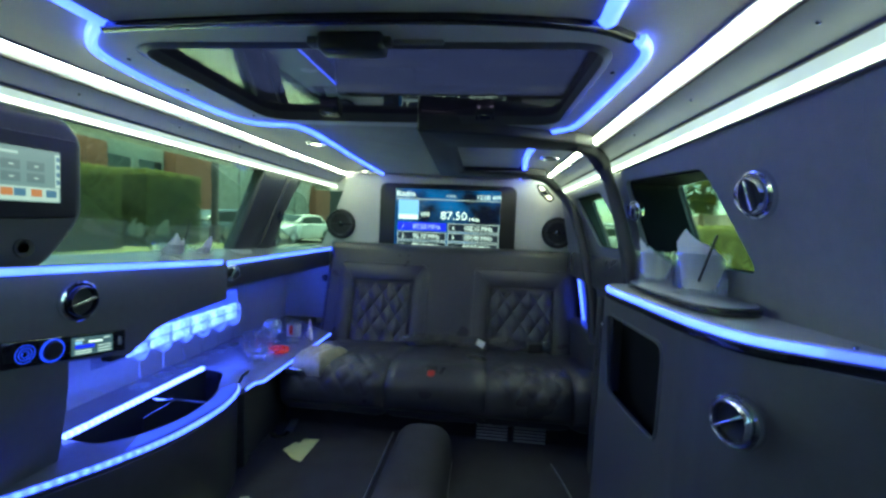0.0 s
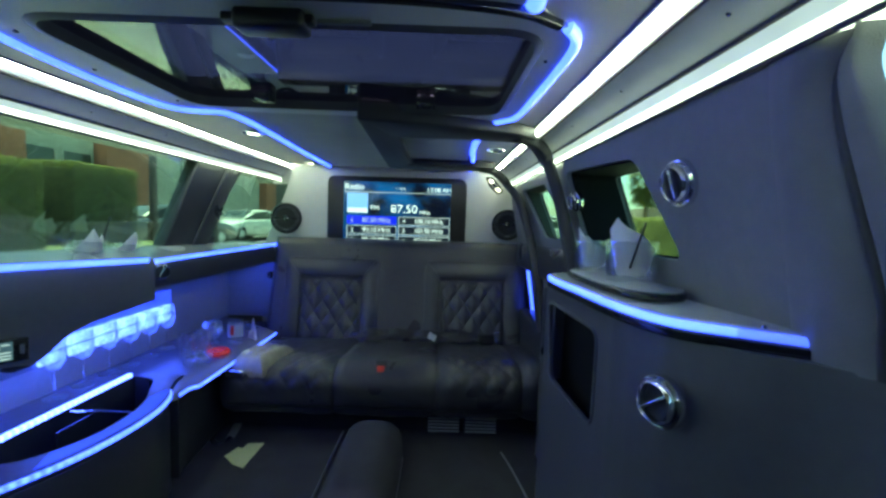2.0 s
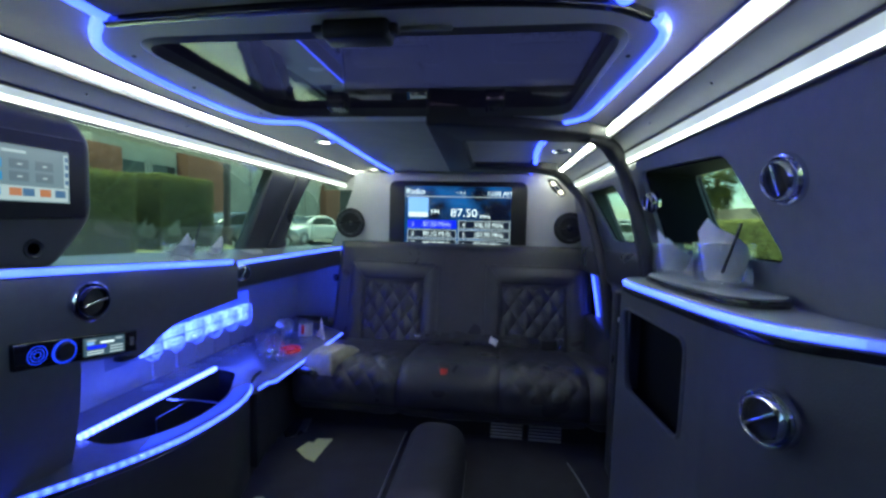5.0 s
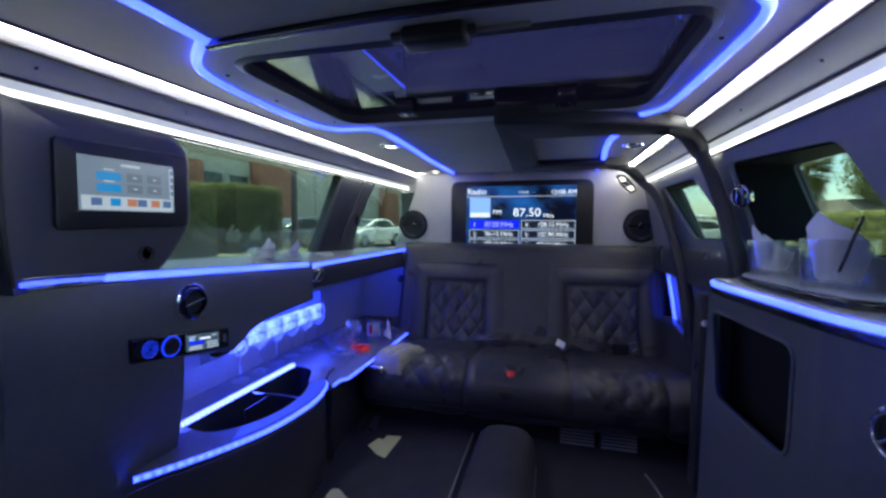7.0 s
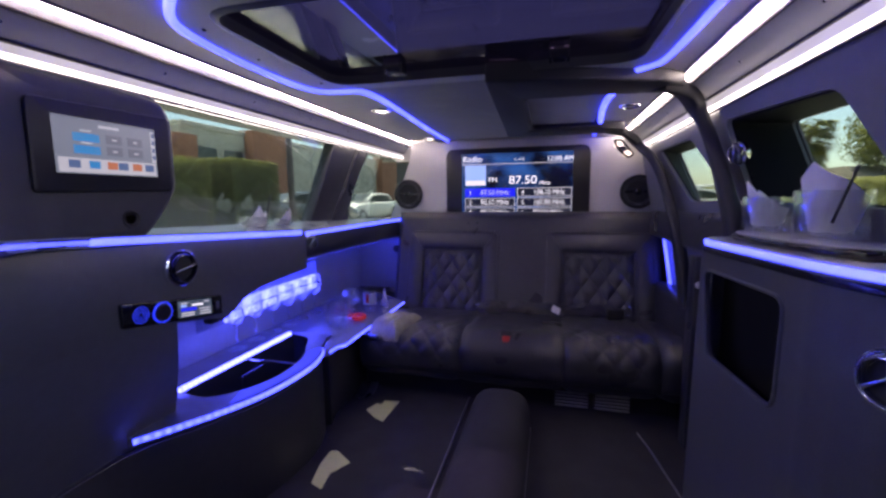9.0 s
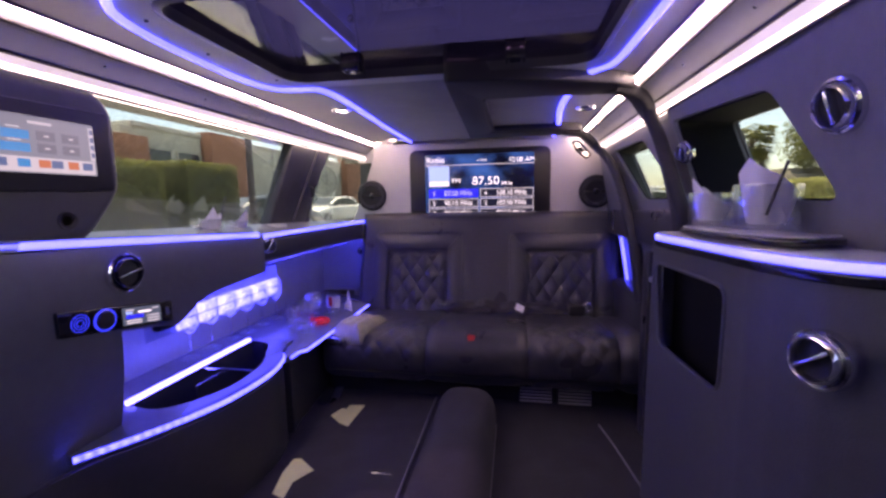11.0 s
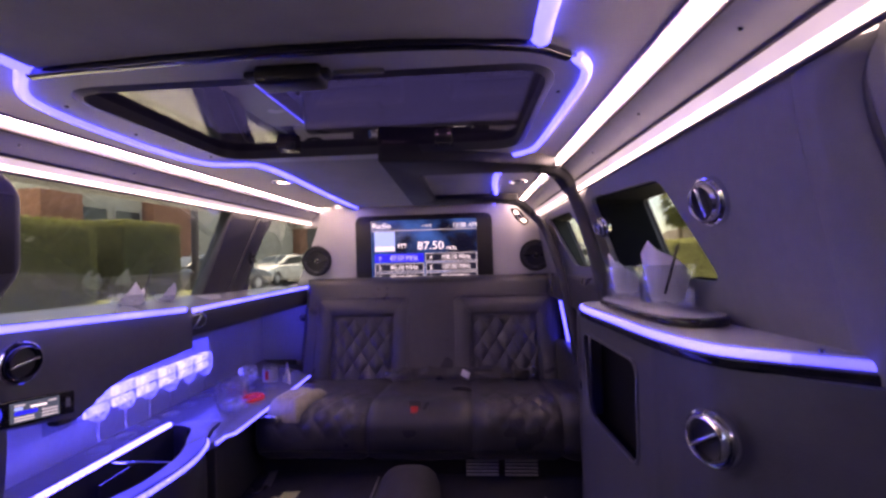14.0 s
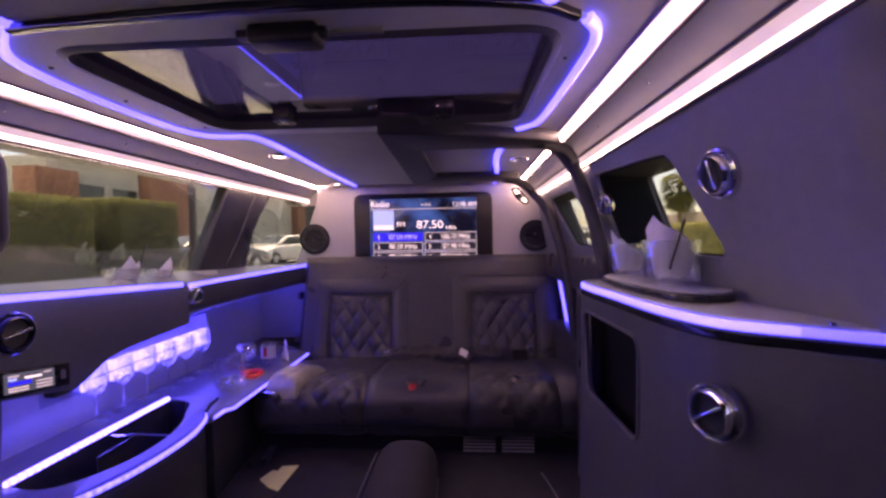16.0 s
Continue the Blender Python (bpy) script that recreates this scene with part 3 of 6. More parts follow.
# ---------------------------------------------------------------- windows
def window(name, poly, x, label, glass=M_PANE, lean=0.0):
    low = min(p[1] for p in poly)
    w = thing(name, (x, sum(p[0] for p in poly) / len(poly), min(p[1] for p in poly)), label, "window", kind="structure")
    g = part("pane", prism(poly, "x", x, x + 0.004, place=lambda c: (c.x + lean * (c.z - low), c.y, c.z)), glass, w)
    g.visible_shadow = False
    ring = [(x + 0.002 + lean * (p[1] - low), p[0], p[1]) for p in poly]
    part("gasket", sweep(ring, rect(0.010, 0.008, 0.002), up=(1, 0, 0), closed=True), M_RUBBER, w)
    return w


window("window_1", rounded([(0.11, 0.67), (1.39, 0.67), (1.61, 1.03), (0.11, 1.03)], 0.04), -0.780, "long tinted side window over the bar counter", M_FILM_PANE, lean=0.32)
window("window_2", rounded([(1.56, 0.665), (2.65, 0.665), (2.65, 1.03), (1.74, 1.03)], 0.03), -0.780, "tinted rear quarter window", M_FILM_PANE, lean=0.32)
window("window_3", rounded([(-0.74, 0.71), (0.39, 0.71), (0.39, 1.105), (-0.74, 1.105)], 0.03), 0.76, "front side window full of daylight", M_CLEAR_PANE)
# Unseen opening, added so that daylight reaches the front of the cabin.
window("window_6", rounded([(-0.84, 0.71), (0.05, 0.71), (0.05, 0.99), (-0.84, 0.99)], 0.03), -0.772, "unseen front side window added for daylight")
window("window_4", rounded([(0.465, 0.734), (0.93, 0.734), (1.108, 0.960), (0.555, 0.960)], 0.03), 0.761, "slanted tinted side window in a deep recess")
window("window_5", rounded([(1.125, 0.734), (1.725, 0.734), (2.08, 0.976), (1.415, 0.976)], 0.03), 0.761, "tinted rear door window")
pillar = part("window_pillar", join(prism([(1.292, 0.664), (1.410, 1.03), (1.618, 1.03), (1.450, 0.664)], "x", -0.785, -0.735, 0.008, 3, place=lambda c: (c.x + 0.20 * (c.z - 0.66), c.y, c.z)),
              prism([(1.444, 0.664), (1.612, 1.03), (1.710, 1.03), (1.550, 0.664)], "x", -0.785, -0.727, 0.008, 3, place=lambda c: (c.x + 0.20 * (c.z - 0.66), c.y, c.z))), M_LEATHER)
tagged(pillar, "slanted black leather-covered window pillar", "pillar", kind="structure")

# ---------------------------------------------------------------- door frame cut into the roof
frame_ring = thing("door_frame", (0.585, 1.0, 0.0), "black padded door frame arching into the ceiling", "door frame", kind="structure")
BAND = rect(0.056, 0.034, 0.012)


def towards_middle(i, p, t):
    return Vector((0.2 - p.x, (1.4 - p.y) * 0.0, 0.55 - p.z))


part("front_post", sweep(curve_points([(0.612, 0.955, 0.0), (0.606, 0.955, 0.45), (0.596, 0.965, 0.68), (0.583, 0.995, 0.785), (0.572, 1.075, 0.91), (0.553, 1.125, 0.995), (0.510, 1.095, 1.042), (0.44, 1.055, 1.056)], 6), BAND, up=towards_middle), M_RING, frame_ring)
part("rear_post", sweep(curve_points([(0.628, 1.38, 0.40), (0.612, 1.44, 0.60), (0.598, 1.555, 0.765), (0.580, 1.69, 0.90), (0.545, 1.83, 0.985), (0.48, 1.80, 1.040), (0.40, 1.770, 1.056)], 6), BAND, up=towards_middle), M_RING, frame_ring)
C_RING = rounded([(0.022, 0.875), (0.25, 0.915), (0.44, 0.995), (0.505, 1.055), (0.475, 1.125), (0.40, 1.098), (0.30, 1.085), (0.10, 1.085), (0.085, 1.69), (0.38, 1.70), (0.47, 1.74), (0.46, 1.82), (0.38, 1.83), (-0.018, 1.82)], 0.014, 3)
part("roof_ring", prism(C_RING, "z", 1.046, 1.10, 0.007, 3), M_RING, frame_ring)
part("inner_lip", sweep([(0.40, 1.104, 1.058), (0.30, 1.091, 1.060), (0.112, 1.092, 1.060), (0.095, 1.12, 1.060), (0.091, 1.66, 1.060), (0.11, 1.684, 1.060), (0.37, 1.692, 1.060)], circle(0.011, 10)), M_RING, frame_ring)

# front edge of the side wall: padded roll, groove and door post
post_b = thing("door_post", (0.65, 0.21, 0.0), "dark padded post before the front window", "door post", kind="structure")
POST_Z = [0.60, 0.70, 0.74, 0.79, 0.85, 0.92, 0.96, 0.985, 1.03]
POST_LINES = {"crease": [0.300, 0.296, 0.295, 0.294, 0.294, 0.294, 0.290, 0.286, 0.280],
              "roll": [0.262, 0.259, 0.255, 0.256, 0.266, 0.274, 0.262, 0.250, 0.238],
              "groove": [0.236, 0.230, 0.226, 0.232, 0.241, 0.249, 0.244, 0.222, 0.205],
              "edge": [0.163, 0.163, 0.170, 0.182, 0.200, 0.214, 0.220, 0.209, 0.190]}


POST_CURVES = {k: curve_points([(y, z, 0) for y, z in zip(ys, POST_Z)], 6) for k, ys in POST_LINES.items()}


def post_y(line, z):
    pts = POST_CURVES[line]
    return float(np.interp(z, [p[1] for p in pts], [p[0] for p in pts]))


def post_skin(u, v):
    """Padded roll, groove and outer cover, from the wall's edge to the window's; v runs up."""
    z = 0.668 + 0.320 * v
    c, r, g, e = (post_y(k, z) for k in ("crease", "roll", "groove", "edge"))
    stops = [(0.0, c + 0.030, 0.006), (0.05, c + 0.018, -0.0015), (0.12, c + 0.004, -0.004), (0.25, (c + r) / 2, -0.005), (0.40, r, 0.0), (0.52, g + 0.008, 0.010), (0.58, g, 0.022), (0.64, g - 0.007, 0.012), (0.75, g * 0.65 + e * 0.35, 0.004), (0.90, e + 0.006, 0.010), (1.0, e, 0.030)]
    us = [s[0] for s in stops]
    k = 0.012
    y, d = (sum(float(np.interp(u + q * k, us, [s[i] for s in stops])) for q in (-2, -1, 0, 1, 2)) / 5 for i in (1, 2))
    return Vector((0.578 + (1.0 - z) * 0.20 + d, y, z))


part("padded_cover", sheet(post_skin, 48, 40, back=(0.02, 0.03, 0)), M_WALL, post_b)
part("rubber_seal", sweep([(0.578 + (1.0 - z) * 0.20 + 0.017, post_y("groove", z), z) for z in [0.670 + 0.0157 * q for q in range(21)]], circle(0.006, 10), up=(0, 1, 0)), M_RUBBER, post_b)
OVAL = [(0.048 * math.cos(q * math.pi / 16), 0.060 * math.sin(q * math.pi / 16)) for q in range(32)]
grip = part("door_pull", sweep([(0.671 + 0.229 * s, 0.165 - 0.973 * s, 0.603 + h) for s, h in OVAL], circle(0.0032, 8), up=(1, 0, 0), closed=True), M_CHROME, post_b, "oval chrome rim of the door pull")
part("pocket", prism([(0.165 - 0.90 * s, 0.603 + h * 0.93) for s, h in OVAL], "x", 0.0, 0.004, place=lambda c: (c.x + 0.673 - 0.235 * (c.y - 0.165), c.y, c.z)), M_WALL, grip)


# ---------------------------------------------------------------- round air vents
def vent(at, normal, r, label, open_tilt=35, ball_material=M_CHROME):
    at, nrm = Vector(at), Vector(normal).normalized()
    t = thing("air_vent", at, label, "air vent", "round chrome air vents")
    part("outer_ring", lathe([(r * 0.86, -0.004), (r * 1.0, -0.004), (r * 1.02, 0.002), (r * 0.98, 0.007), (r * 0.90, 0.009), (r * 0.84, 0.006), (r * 0.82, 0.000)], at, nrm, 40, cap=False), M_CHROME, t, "polished chrome ring")
    ball = part("eyeball", lathe([(r * 0.84, 0.000), (r * 0.82, 0.009), (r * 0.76, 0.015), (r * 0.70, 0.018), (r * 0.66, 0.016), (r * 0.64, 0.008), (r * 0.63, -0.006)], at, nrm, 40, cap=False), ball_material, t, "swivelling eyeball ring")
    part("duct", lathe([(r * 0.635, 0.006), (r * 0.61, -0.003), (0.0, -0.0035)], at, nrm, 32), M_BLACK, ball, "dark duct")
    q = nrm.to_track_quat("Z", "Y").to_matrix().to_4x4()
    m = Matrix.Translation(at) @ q @ pose(0, 0, 0.010, 0, 0, open_tilt)
    part("vane", moved(box(-r * 0.62, r * 0.62, -0.0022, 0.0022, -0.010, 0.008, 0.001), m), M_CHROME, ball, "chrome vane")
    return t


vent((0.598, 0.483, 0.8765), (-1, -0.12, -0.20), 0.036, "round chrome air vent on the padded side wall", 100)
vent((0.597, 0.966, 0.870), (-1, -0.25, -0.2), 0.027, "round chrome air vent beside the window recess", 70)
vent((0.5285, 0.371, 0.584), (-0.93, -0.35, 0.05), 0.034, "large round chrome air vent in the cabinet front", 38)
vent((-0.600, 0.578, 0.630), (1, 0.0, 0.0), 0.041, "round chrome air vent in the bar panel", 12, M_GLOSSBLACK)
vent((-0.602, 1.085, 0.630), (0.75, -0.55, 0), 0.026, "round chrome air vent at the end of the bar panel", 60)

# ---------------------------------------------------------------- rear bench
BX0, BX1 = -0.60, 0.67
bench = thing("rear_bench", (0.03, 1.6, 0.0), "black quilted leather bench seat across the rear", "bench seat")
part("plinth", box(-0.56, 0.62, 1.385, 1.85, 0.0, 0.13, 0.01), M_CARPET, bench)


def back_y(z):
    return 1.935 - (0.70 - z) * 0.30


def back_field(x, z):
    """Relief of the backrest: bolster bands round two sunken fields."""
    d = 0.0
    for c in (-0.297, 0.398):
        w = 0.158 if c < 0 else 0.163
        dx = abs(x - c)
        top, inner = 0.52, w
        out = max(dx - inner, z - top, 0)
        if dx < inner and z < top:
            d -= 0.016 * min(1, min(inner - dx, top - z) / 0.012)
        elif 0 < out < 0.075:
            d += 0.009 * math.sin(math.pi * out / 0.075) ** 0.8
    edge = min(z - 0.15, 0.70 - z, x - BX0, BX1 - x)
    if edge < 0.03:
        d -= 0.03 * (1 - max(edge, 0) / 0.03) ** 2
    return d


part("backrest", sheet(lambda u, v: Vector((BX0 + (BX1 - BX0) * u, back_y(0.15 + 0.55 * v) - back_field(BX0 + (BX1 - BX0) * u, 0.15 + 0.55 * v), 0.15 + 0.55 * v)), 220, 90, back=(0, 0.10, 0)), M_LEATHER, bench)


def diamonds(a, b, pa, pb, depth):
    """Pillow relief of a diamond quilt: full in the middle of each diamond, sunk along the stitching."""
    s, t = (a / pa + b / pb), (a / pa - b / pb)
    return depth * abs(math.sin(math.pi * s) * math.sin(math.pi * t)) ** 0.5


for c, w in ((-0.297, 0.150), (0.398, 0.155)):
    def quilt(u, v, c=c, w=w):
        x, z = c - w + 2 * w * u, 0.165 + 0.347 * v
        rim = min(u, 1 - u, 1 - v) * 2 * w
        return Vector((x, back_y(z) + 0.013 - diamonds(x - c, z - 0.35, 0.076, 0.106, 0.015) * min(1, rim / 0.02) , z))
    part("quilted_field", sheet(quilt, 84, 96, back=(0, 0.012, 0)), M_LEATHER, bench, "diamond-quilted leather field")
    part("field_piping", sweep([(c - w - 0.004, back_y(0.17) - 0.002, 0.17), (c - w - 0.004, back_y(0.515) - 0.002, 0.515), (c + w + 0.004, back_y(0.515) - 0.002, 0.515), (c + w + 0.004, back_y(0.17) - 0.002, 0.17)], circle(0.0032, 8), up=(0, -1, 0.3)), M_LEATHER, bench)
    ox = w + 0.078
    part("bolster_seam", sweep([(c - ox, back_y(0.18) - 0.003, 0.18), (c - ox, back_y(0.585) - 0.003, 0.585), (c - ox + 0.02, back_y(0.605) - 0.003, 0.605), (c + ox - 0.02, back_y(0.605) - 0.003, 0.605), (c + ox, back_y(0.585) - 0.003, 0.585), (c + ox, back_y(0.18) - 0.003, 0.18)], circle(0.0028, 8), up=(0, -1, 0.3)), M_LEATHER, bench)
    for s in (-1, 1):
        part("corner_seam", sweep([(c + s * (w + 0.004), back_y(0.52) - 0.010, 0.52), (c + s * (ox - 0.012), back_y(0.598) - 0.012, 0.598)], circle(0.0026, 6), up=(0, -1, 0.3)), M_LEATHER, bench)

CUSH = [tuple(p)[1:] for p in curve_points([(0, 1.80, 0.215), (0, 1.66, 0.240), (0, 1.50, 0.258), (0, 1.40, 0.268), (0, 1.335, 0.258), (0, 1.298, 0.225), (0, 1.290, 0.17), (0, 1.305, 0.118), (0, 1.35, 0.095), (0, 1.45, 0.09)], 6)]


def cushion_point(x, v, lift):
    k = v * (len(CUSH) - 1)
    i = min(int(k), len(CUSH) - 2)
    a, b = Vector((0, *CUSH[i])), Vector((0, *CUSH[i + 1]))
    p, d = a.lerp(b, k - i), (b - a).normalized()
    nrm = Vector((0, d.z, -d.y))
    if nrm.z < 0 and p.y > 1.45 and p.z > 0.15:
        nrm = -nrm
    return Vector((x, p.y, p.z)) + Vector((0, -abs(d.z), abs(d.y) if p.z > 0.11 else -abs(d.y))) * lift


for x0, x1, quilted in ((-0.535, -0.135, True), (-0.135, 0.235, False), (0.235, 0.545, True), (0.545, 0.665, False)):
    def pad(u, v, x0=x0, x1=x1, quilted=quilted):
        x = x0 + (x1 - x0) * u
        rim = min(u, 1 - u) * (x1 - x0)
        lift = 0.014 * min(1, rim / 0.035) ** 0.5
        if quilted and 0.20 < v < 0.66:
            lift += (diamonds(x - x0 - 0.05, v * 0.62, 0.076, 0.106, 0.011) - 0.0065) * min(1, rim / 0.05) * min(1, (0.66 - v) / 0.08) * min(1, (v - 0.20) / 0.12)
        lift += 0.005 * noise.noise(Vector((x * 7, v * 6, x0))) + 0.0016 * noise.noise(Vector((x * 34, v * 14, x0))) 
        return cushion_point(x, v, lift)
    part("seat_cushion", sheet(pad, max(int((x1 - x0) * 190), 24), 90, back=(0, 0.05, -0.01)), M_LEATHER, bench)
part("cushion_seam", sweep([(x, 1.2935, 0.165) for x in (-0.52, -0.2, 0.1, 0.4, 0.65)], circle(0.002, 6)), M_LEATHER, bench)
part("side_bolster", box(0.63, 0.70, 1.34, 1.86, 0.10, 0.40, 0.025, 3), M_LEATHER, bench)

# things on and in the bench
for vx in (0.205, 0.345):
    g = thing("heater_grille", (vx + 0.06, 1.37, 0.0), "black slatted floor heater grille under the bench", "air grille", "floor grilles")
    part("backing", box(vx, vx + 0.125, 1.374, 1.385, 0.004, 0.074, 0.002), M_BLACK, g)
    for q in range(5):
        part("slat", box(vx + 0.004, vx + 0.121, 1.364, 1.374, 0.010 + q * 0.0125, 0.0145 + q * 0.0125, 0.001), M_STEEL, g)
belt = thing("seat_belt", (0.0, 1.73, 0.25), "black seat belt lying slack along the bench crease", "seat belt")
part("webbing", sweep(curve_points([(-0.17, 1.73, 0.272), (-0.12, 1.69, 0.284), (-0.06, 1.675, 0.300), (0.0, 1.70, 0.290), (0.05, 1.68, 0.304), (0.12, 1.70, 0.288), (0.18, 1.675, 0.300), (0.25, 1.71, 0.285), (0.31, 1.68, 0.301), (0.37, 1.70, 0.290), (0.42, 1.735, 0.276)], 6), rect(0.038, 0.004, 0.001), up=(0, -0.7, 0.7)), M_WEBBING, belt)
part("fold", sweep(curve_points([(0.25, 1.735, 0.278), (0.29, 1.665, 0.292), (0.34, 1.655, 0.286), (0.36, 1.69, 0.300), (0.31, 1.72, 0.296), (0.28, 1.70, 0.306), (0.33, 1.67, 0.312)], 6), rect(0.032, 0.004, 0.001), up=(0.3, -0.6, 0.7)), M_WEBBING, belt)
part("tongue", box(-0.15, -0.10, 1.69, 1.70, 0.272, 0.292, 0.003), M_CHROME, belt)
part("buckle_end", box(-0.10, -0.03, 1.675, 1.71, 0.285, 0.305, 0.006), M_BLACK, belt)
part("label_tag", moved(box(-0.019, 0.019, -0.001, 0.001, -0.015, 0.015), pose(0.210, 1.648, 0.294, -35, 30, 8)), M_NAPKIN, belt, "white care label")
belt2 = thing("seat_belt", (0.47, 1.74, 0.25), "black belt stalk with metal loop in the bench crease", "seat belt")
part("stalk", moved(box(-0.035, 0.035, -0.010, 0.010, -0.03, 0.022, 0.008), pose(0.46, 1.735, 0.27, 10, 0, 5)), M_WEBBING, belt2)
part("loop", sweep([(0.505 + 0.014 * math.cos(a), 1.705, 0.288 + 0.02 * math.sin(a)) for a in [q * math.pi / 8 for q in range(16)]], circle(0.0025, 6), up=(0, 1, 0), closed=True), M_CHROME, belt2)
rb = thing("belt_buckle", (0.03, 1.33, 0.255), "black seat belt buckle with red release button", "belt buckle")
part("housing", moved(box(-0.024, 0.024, -0.034, 0.034, -0.012, 0.010, 0.006), pose(0.033, 1.325, 0.258, 48, 0, 0)), M_BLACK, rb)
part("button", moved(box(-0.014, 0.014, -0.018, 0.012, 0.006, 0.014, 0.004), pose(0.033, 1.325, 0.258, 48, 0, 0)), M_RED, rb, "red release button")
pack = thing("foil_pack", (-0.48, 1.40, 0.27), "crumpled gold foil-wrapped pack on the bench corner", "package")


def pack_top(u, v):
    a, b = 0.128 * (u - 0.5), 0.190 * (v - 0.5)
    x, y = -0.412 + 0.95 * a + 0.26 * b, 1.378 - 0.26 * a + 0.96 * b
    e = min(u, 1 - u, v * 2, 1 - v)
    sag = 0.016 * max(0.0, (0.22 - v) / 0.22) ** 1.6 + 0.012 * max(0.0, v - 0.5)
    return Vector((x, y, 0.281 + 0.026 * min(1, e / 0.14) ** 0.5 + 0.005 * noise.noise(Vector((u * 4, v * 5, 2))) + 0.007 * abs(math.sin(3 * math.pi * u)) * min(1, e / 0.2) - sag))


part("wrapper", sheet(pack_top, 24, 24, back=(0, 0, -0.03)), M_GOLD, pack)
part("metal_clip", box(-0.505, -0.442, 1.266, 1.292, 0.236, 0.260, 0.004), M_CHROME, pack, "bright metal clip")

# ---------------------------------------------------------------- television and speakers on the rear wall
M_SCREEN = bpy.data.materials.new("radio_screen")
M_SCREEN.use_nodes = True
_n, _l = M_SCREEN.node_tree.nodes, M_SCREEN.node_tree.links
_p = _n["Principled BSDF"]
_p.inputs["Base Color"].default_value, _p.inputs["Roughness"].default_value = (0.01, 0.01, 0.012, 1), 0.12
_tc, _no, _st, _ra, _mi, _ad = (_n.new(k) for k in ("ShaderNodeTexCoord", "ShaderNodeTexNoise", "ShaderNodeTexVoronoi", "ShaderNodeValToRGB", "ShaderNodeMapRange", "ShaderNodeMix"))
_no.inputs["Scale"].default_value, _no.inputs["Detail"].default_value = 7, 6
_st.inputs["Scale"].default_value = 60
_ra.color_ramp.elements[0].position, _ra.color_ramp.elements[0].color = 0.42, (0.002, 0.003, 0.010, 1)
_ra.color_ramp.elements[1].position, _ra.color_ramp.elements[1].color = 0.75, (0.02, 0.09, 0.30, 1)
_mi.inputs["From Min"].default_value, _mi.inputs["From Max"].default_value = 0.0, 0.10
_mi.inputs["To Min"].default_value, _mi.inputs["To Max"].default_value = 0.7, 0.0
_ad.data_type, _ad.blend_type = "RGBA", "ADD"
_ad.inputs["Factor"].default_value = 1
_l.new(_tc.outputs["Object"], _no.inputs["Vector"])
_l.new(_tc.outputs["Object"], _st.inputs["Vector"])
_l.new(_no.outputs["Fac"], _ra.inputs["Fac"])
_l.new(_st.outputs["Distance"], _mi.inputs["Value"])
_l.new(_ra.outputs["Color"], _ad.inputs["A"])
_l.new(_mi.outputs["Result"], _ad.inputs["B"])
_l.new(_ad.outputs["Result"], _p.inputs["Emission Color"])
_p.inputs["Emission Strength"].default_value = 0.28


def lit(name, color, power=1.0):
    m = bpy.data.materials.new(name)
    m.use_nodes = True
    p = m.node_tree.nodes["Principled BSDF"]
    p.inputs["Base Color"].default_value = (0.02, 0.02, 0.02, 1)
    p.inputs["Roughness"].default_value = 0.2
    p.inputs["Emission Color"].default_value = (*color, 1)
    p.inputs["Emission Strength"].default_value = 0.31 * power
    return m


M_INK = lit("screen_white", (0.85, 0.86, 0.9), 0.95)
M_INK2 = lit("screen_grey", (0.62, 0.64, 0.7), 0.7)
M_BLUEKEY = lit("screen_blue_key", (0.01, 0.015, 0.75), 0.9)
M_DARKKEY = lit("screen_dark_key", (0.004, 0.006, 0.015), 1.0)
M_ART = lit("screen_art", (0.22, 0.36, 0.75), 1.0)
M_ART2 = lit("screen_art_cloud", (0.75, 0.72, 0.72), 0.9)

tv = thing("television", (0, 2.03, 0.66), "black wall television showing a radio tuner screen", "television")
K = 0.725 / 496.0


def tvx(px):
    return (px - 605) * K


def tvz(py):
    return 1.026 - (py - 47) * K


part("bezel", prism(rounded([(-0.3625, 0.655), (0.3625, 0.655), (0.3625, 1.026), (-0.3625, 1.026)], 0.045, 6), "y", 2.020, 2.045, 0.004), M_BLACK, tv, "glossy black bezel with rounded corners")
part("screen", prism([(tvx(415), 0.665), (tvx(797), 0.665), (tvx(797), tvz(66)), (tvx(415), tvz(66))], "y", 2.0175, 2.0195), M_SCREEN, tv, "dark blue starry tuner screen")


def tv_box(name, x0, y0, x1, y1, material, depth=2.0168):
    part(name, box(tvx(x0), tvx(x1), depth, depth + 0.0005, tvz(y1), tvz(y0)), material, tv)


def tv_text(text, x0, y1, h, width, material=None):
    lettering(text, h * K * 1.38, Matrix.Translation((tvx(x0), 2.0158, tvz(y1))) @ pose(0, 0, 0, 90, 0, 0), material or M_INK, tv, width=width * K)


tv_text("Radio", 419, 94, 21, 66)
tv_text("12:08 AM", 711, 97, 16, 82)
tv_text("<44", 598, 95, 13, 36, M_INK2)
tv_box("rule", 416, 102, 797, 104, M_INK2)
tv_box("cover_art", 428, 107, 502, 177, M_ART)
tv_box("cover_art_cloud", 430, 160, 500, 176, M_ART2, 2.0165)
tv_text("FM", 511, 166, 17, 28)
tv_text("87.50", 583, 173, 29, 94)
tv_text("MHz", 687, 178, 15, 36)
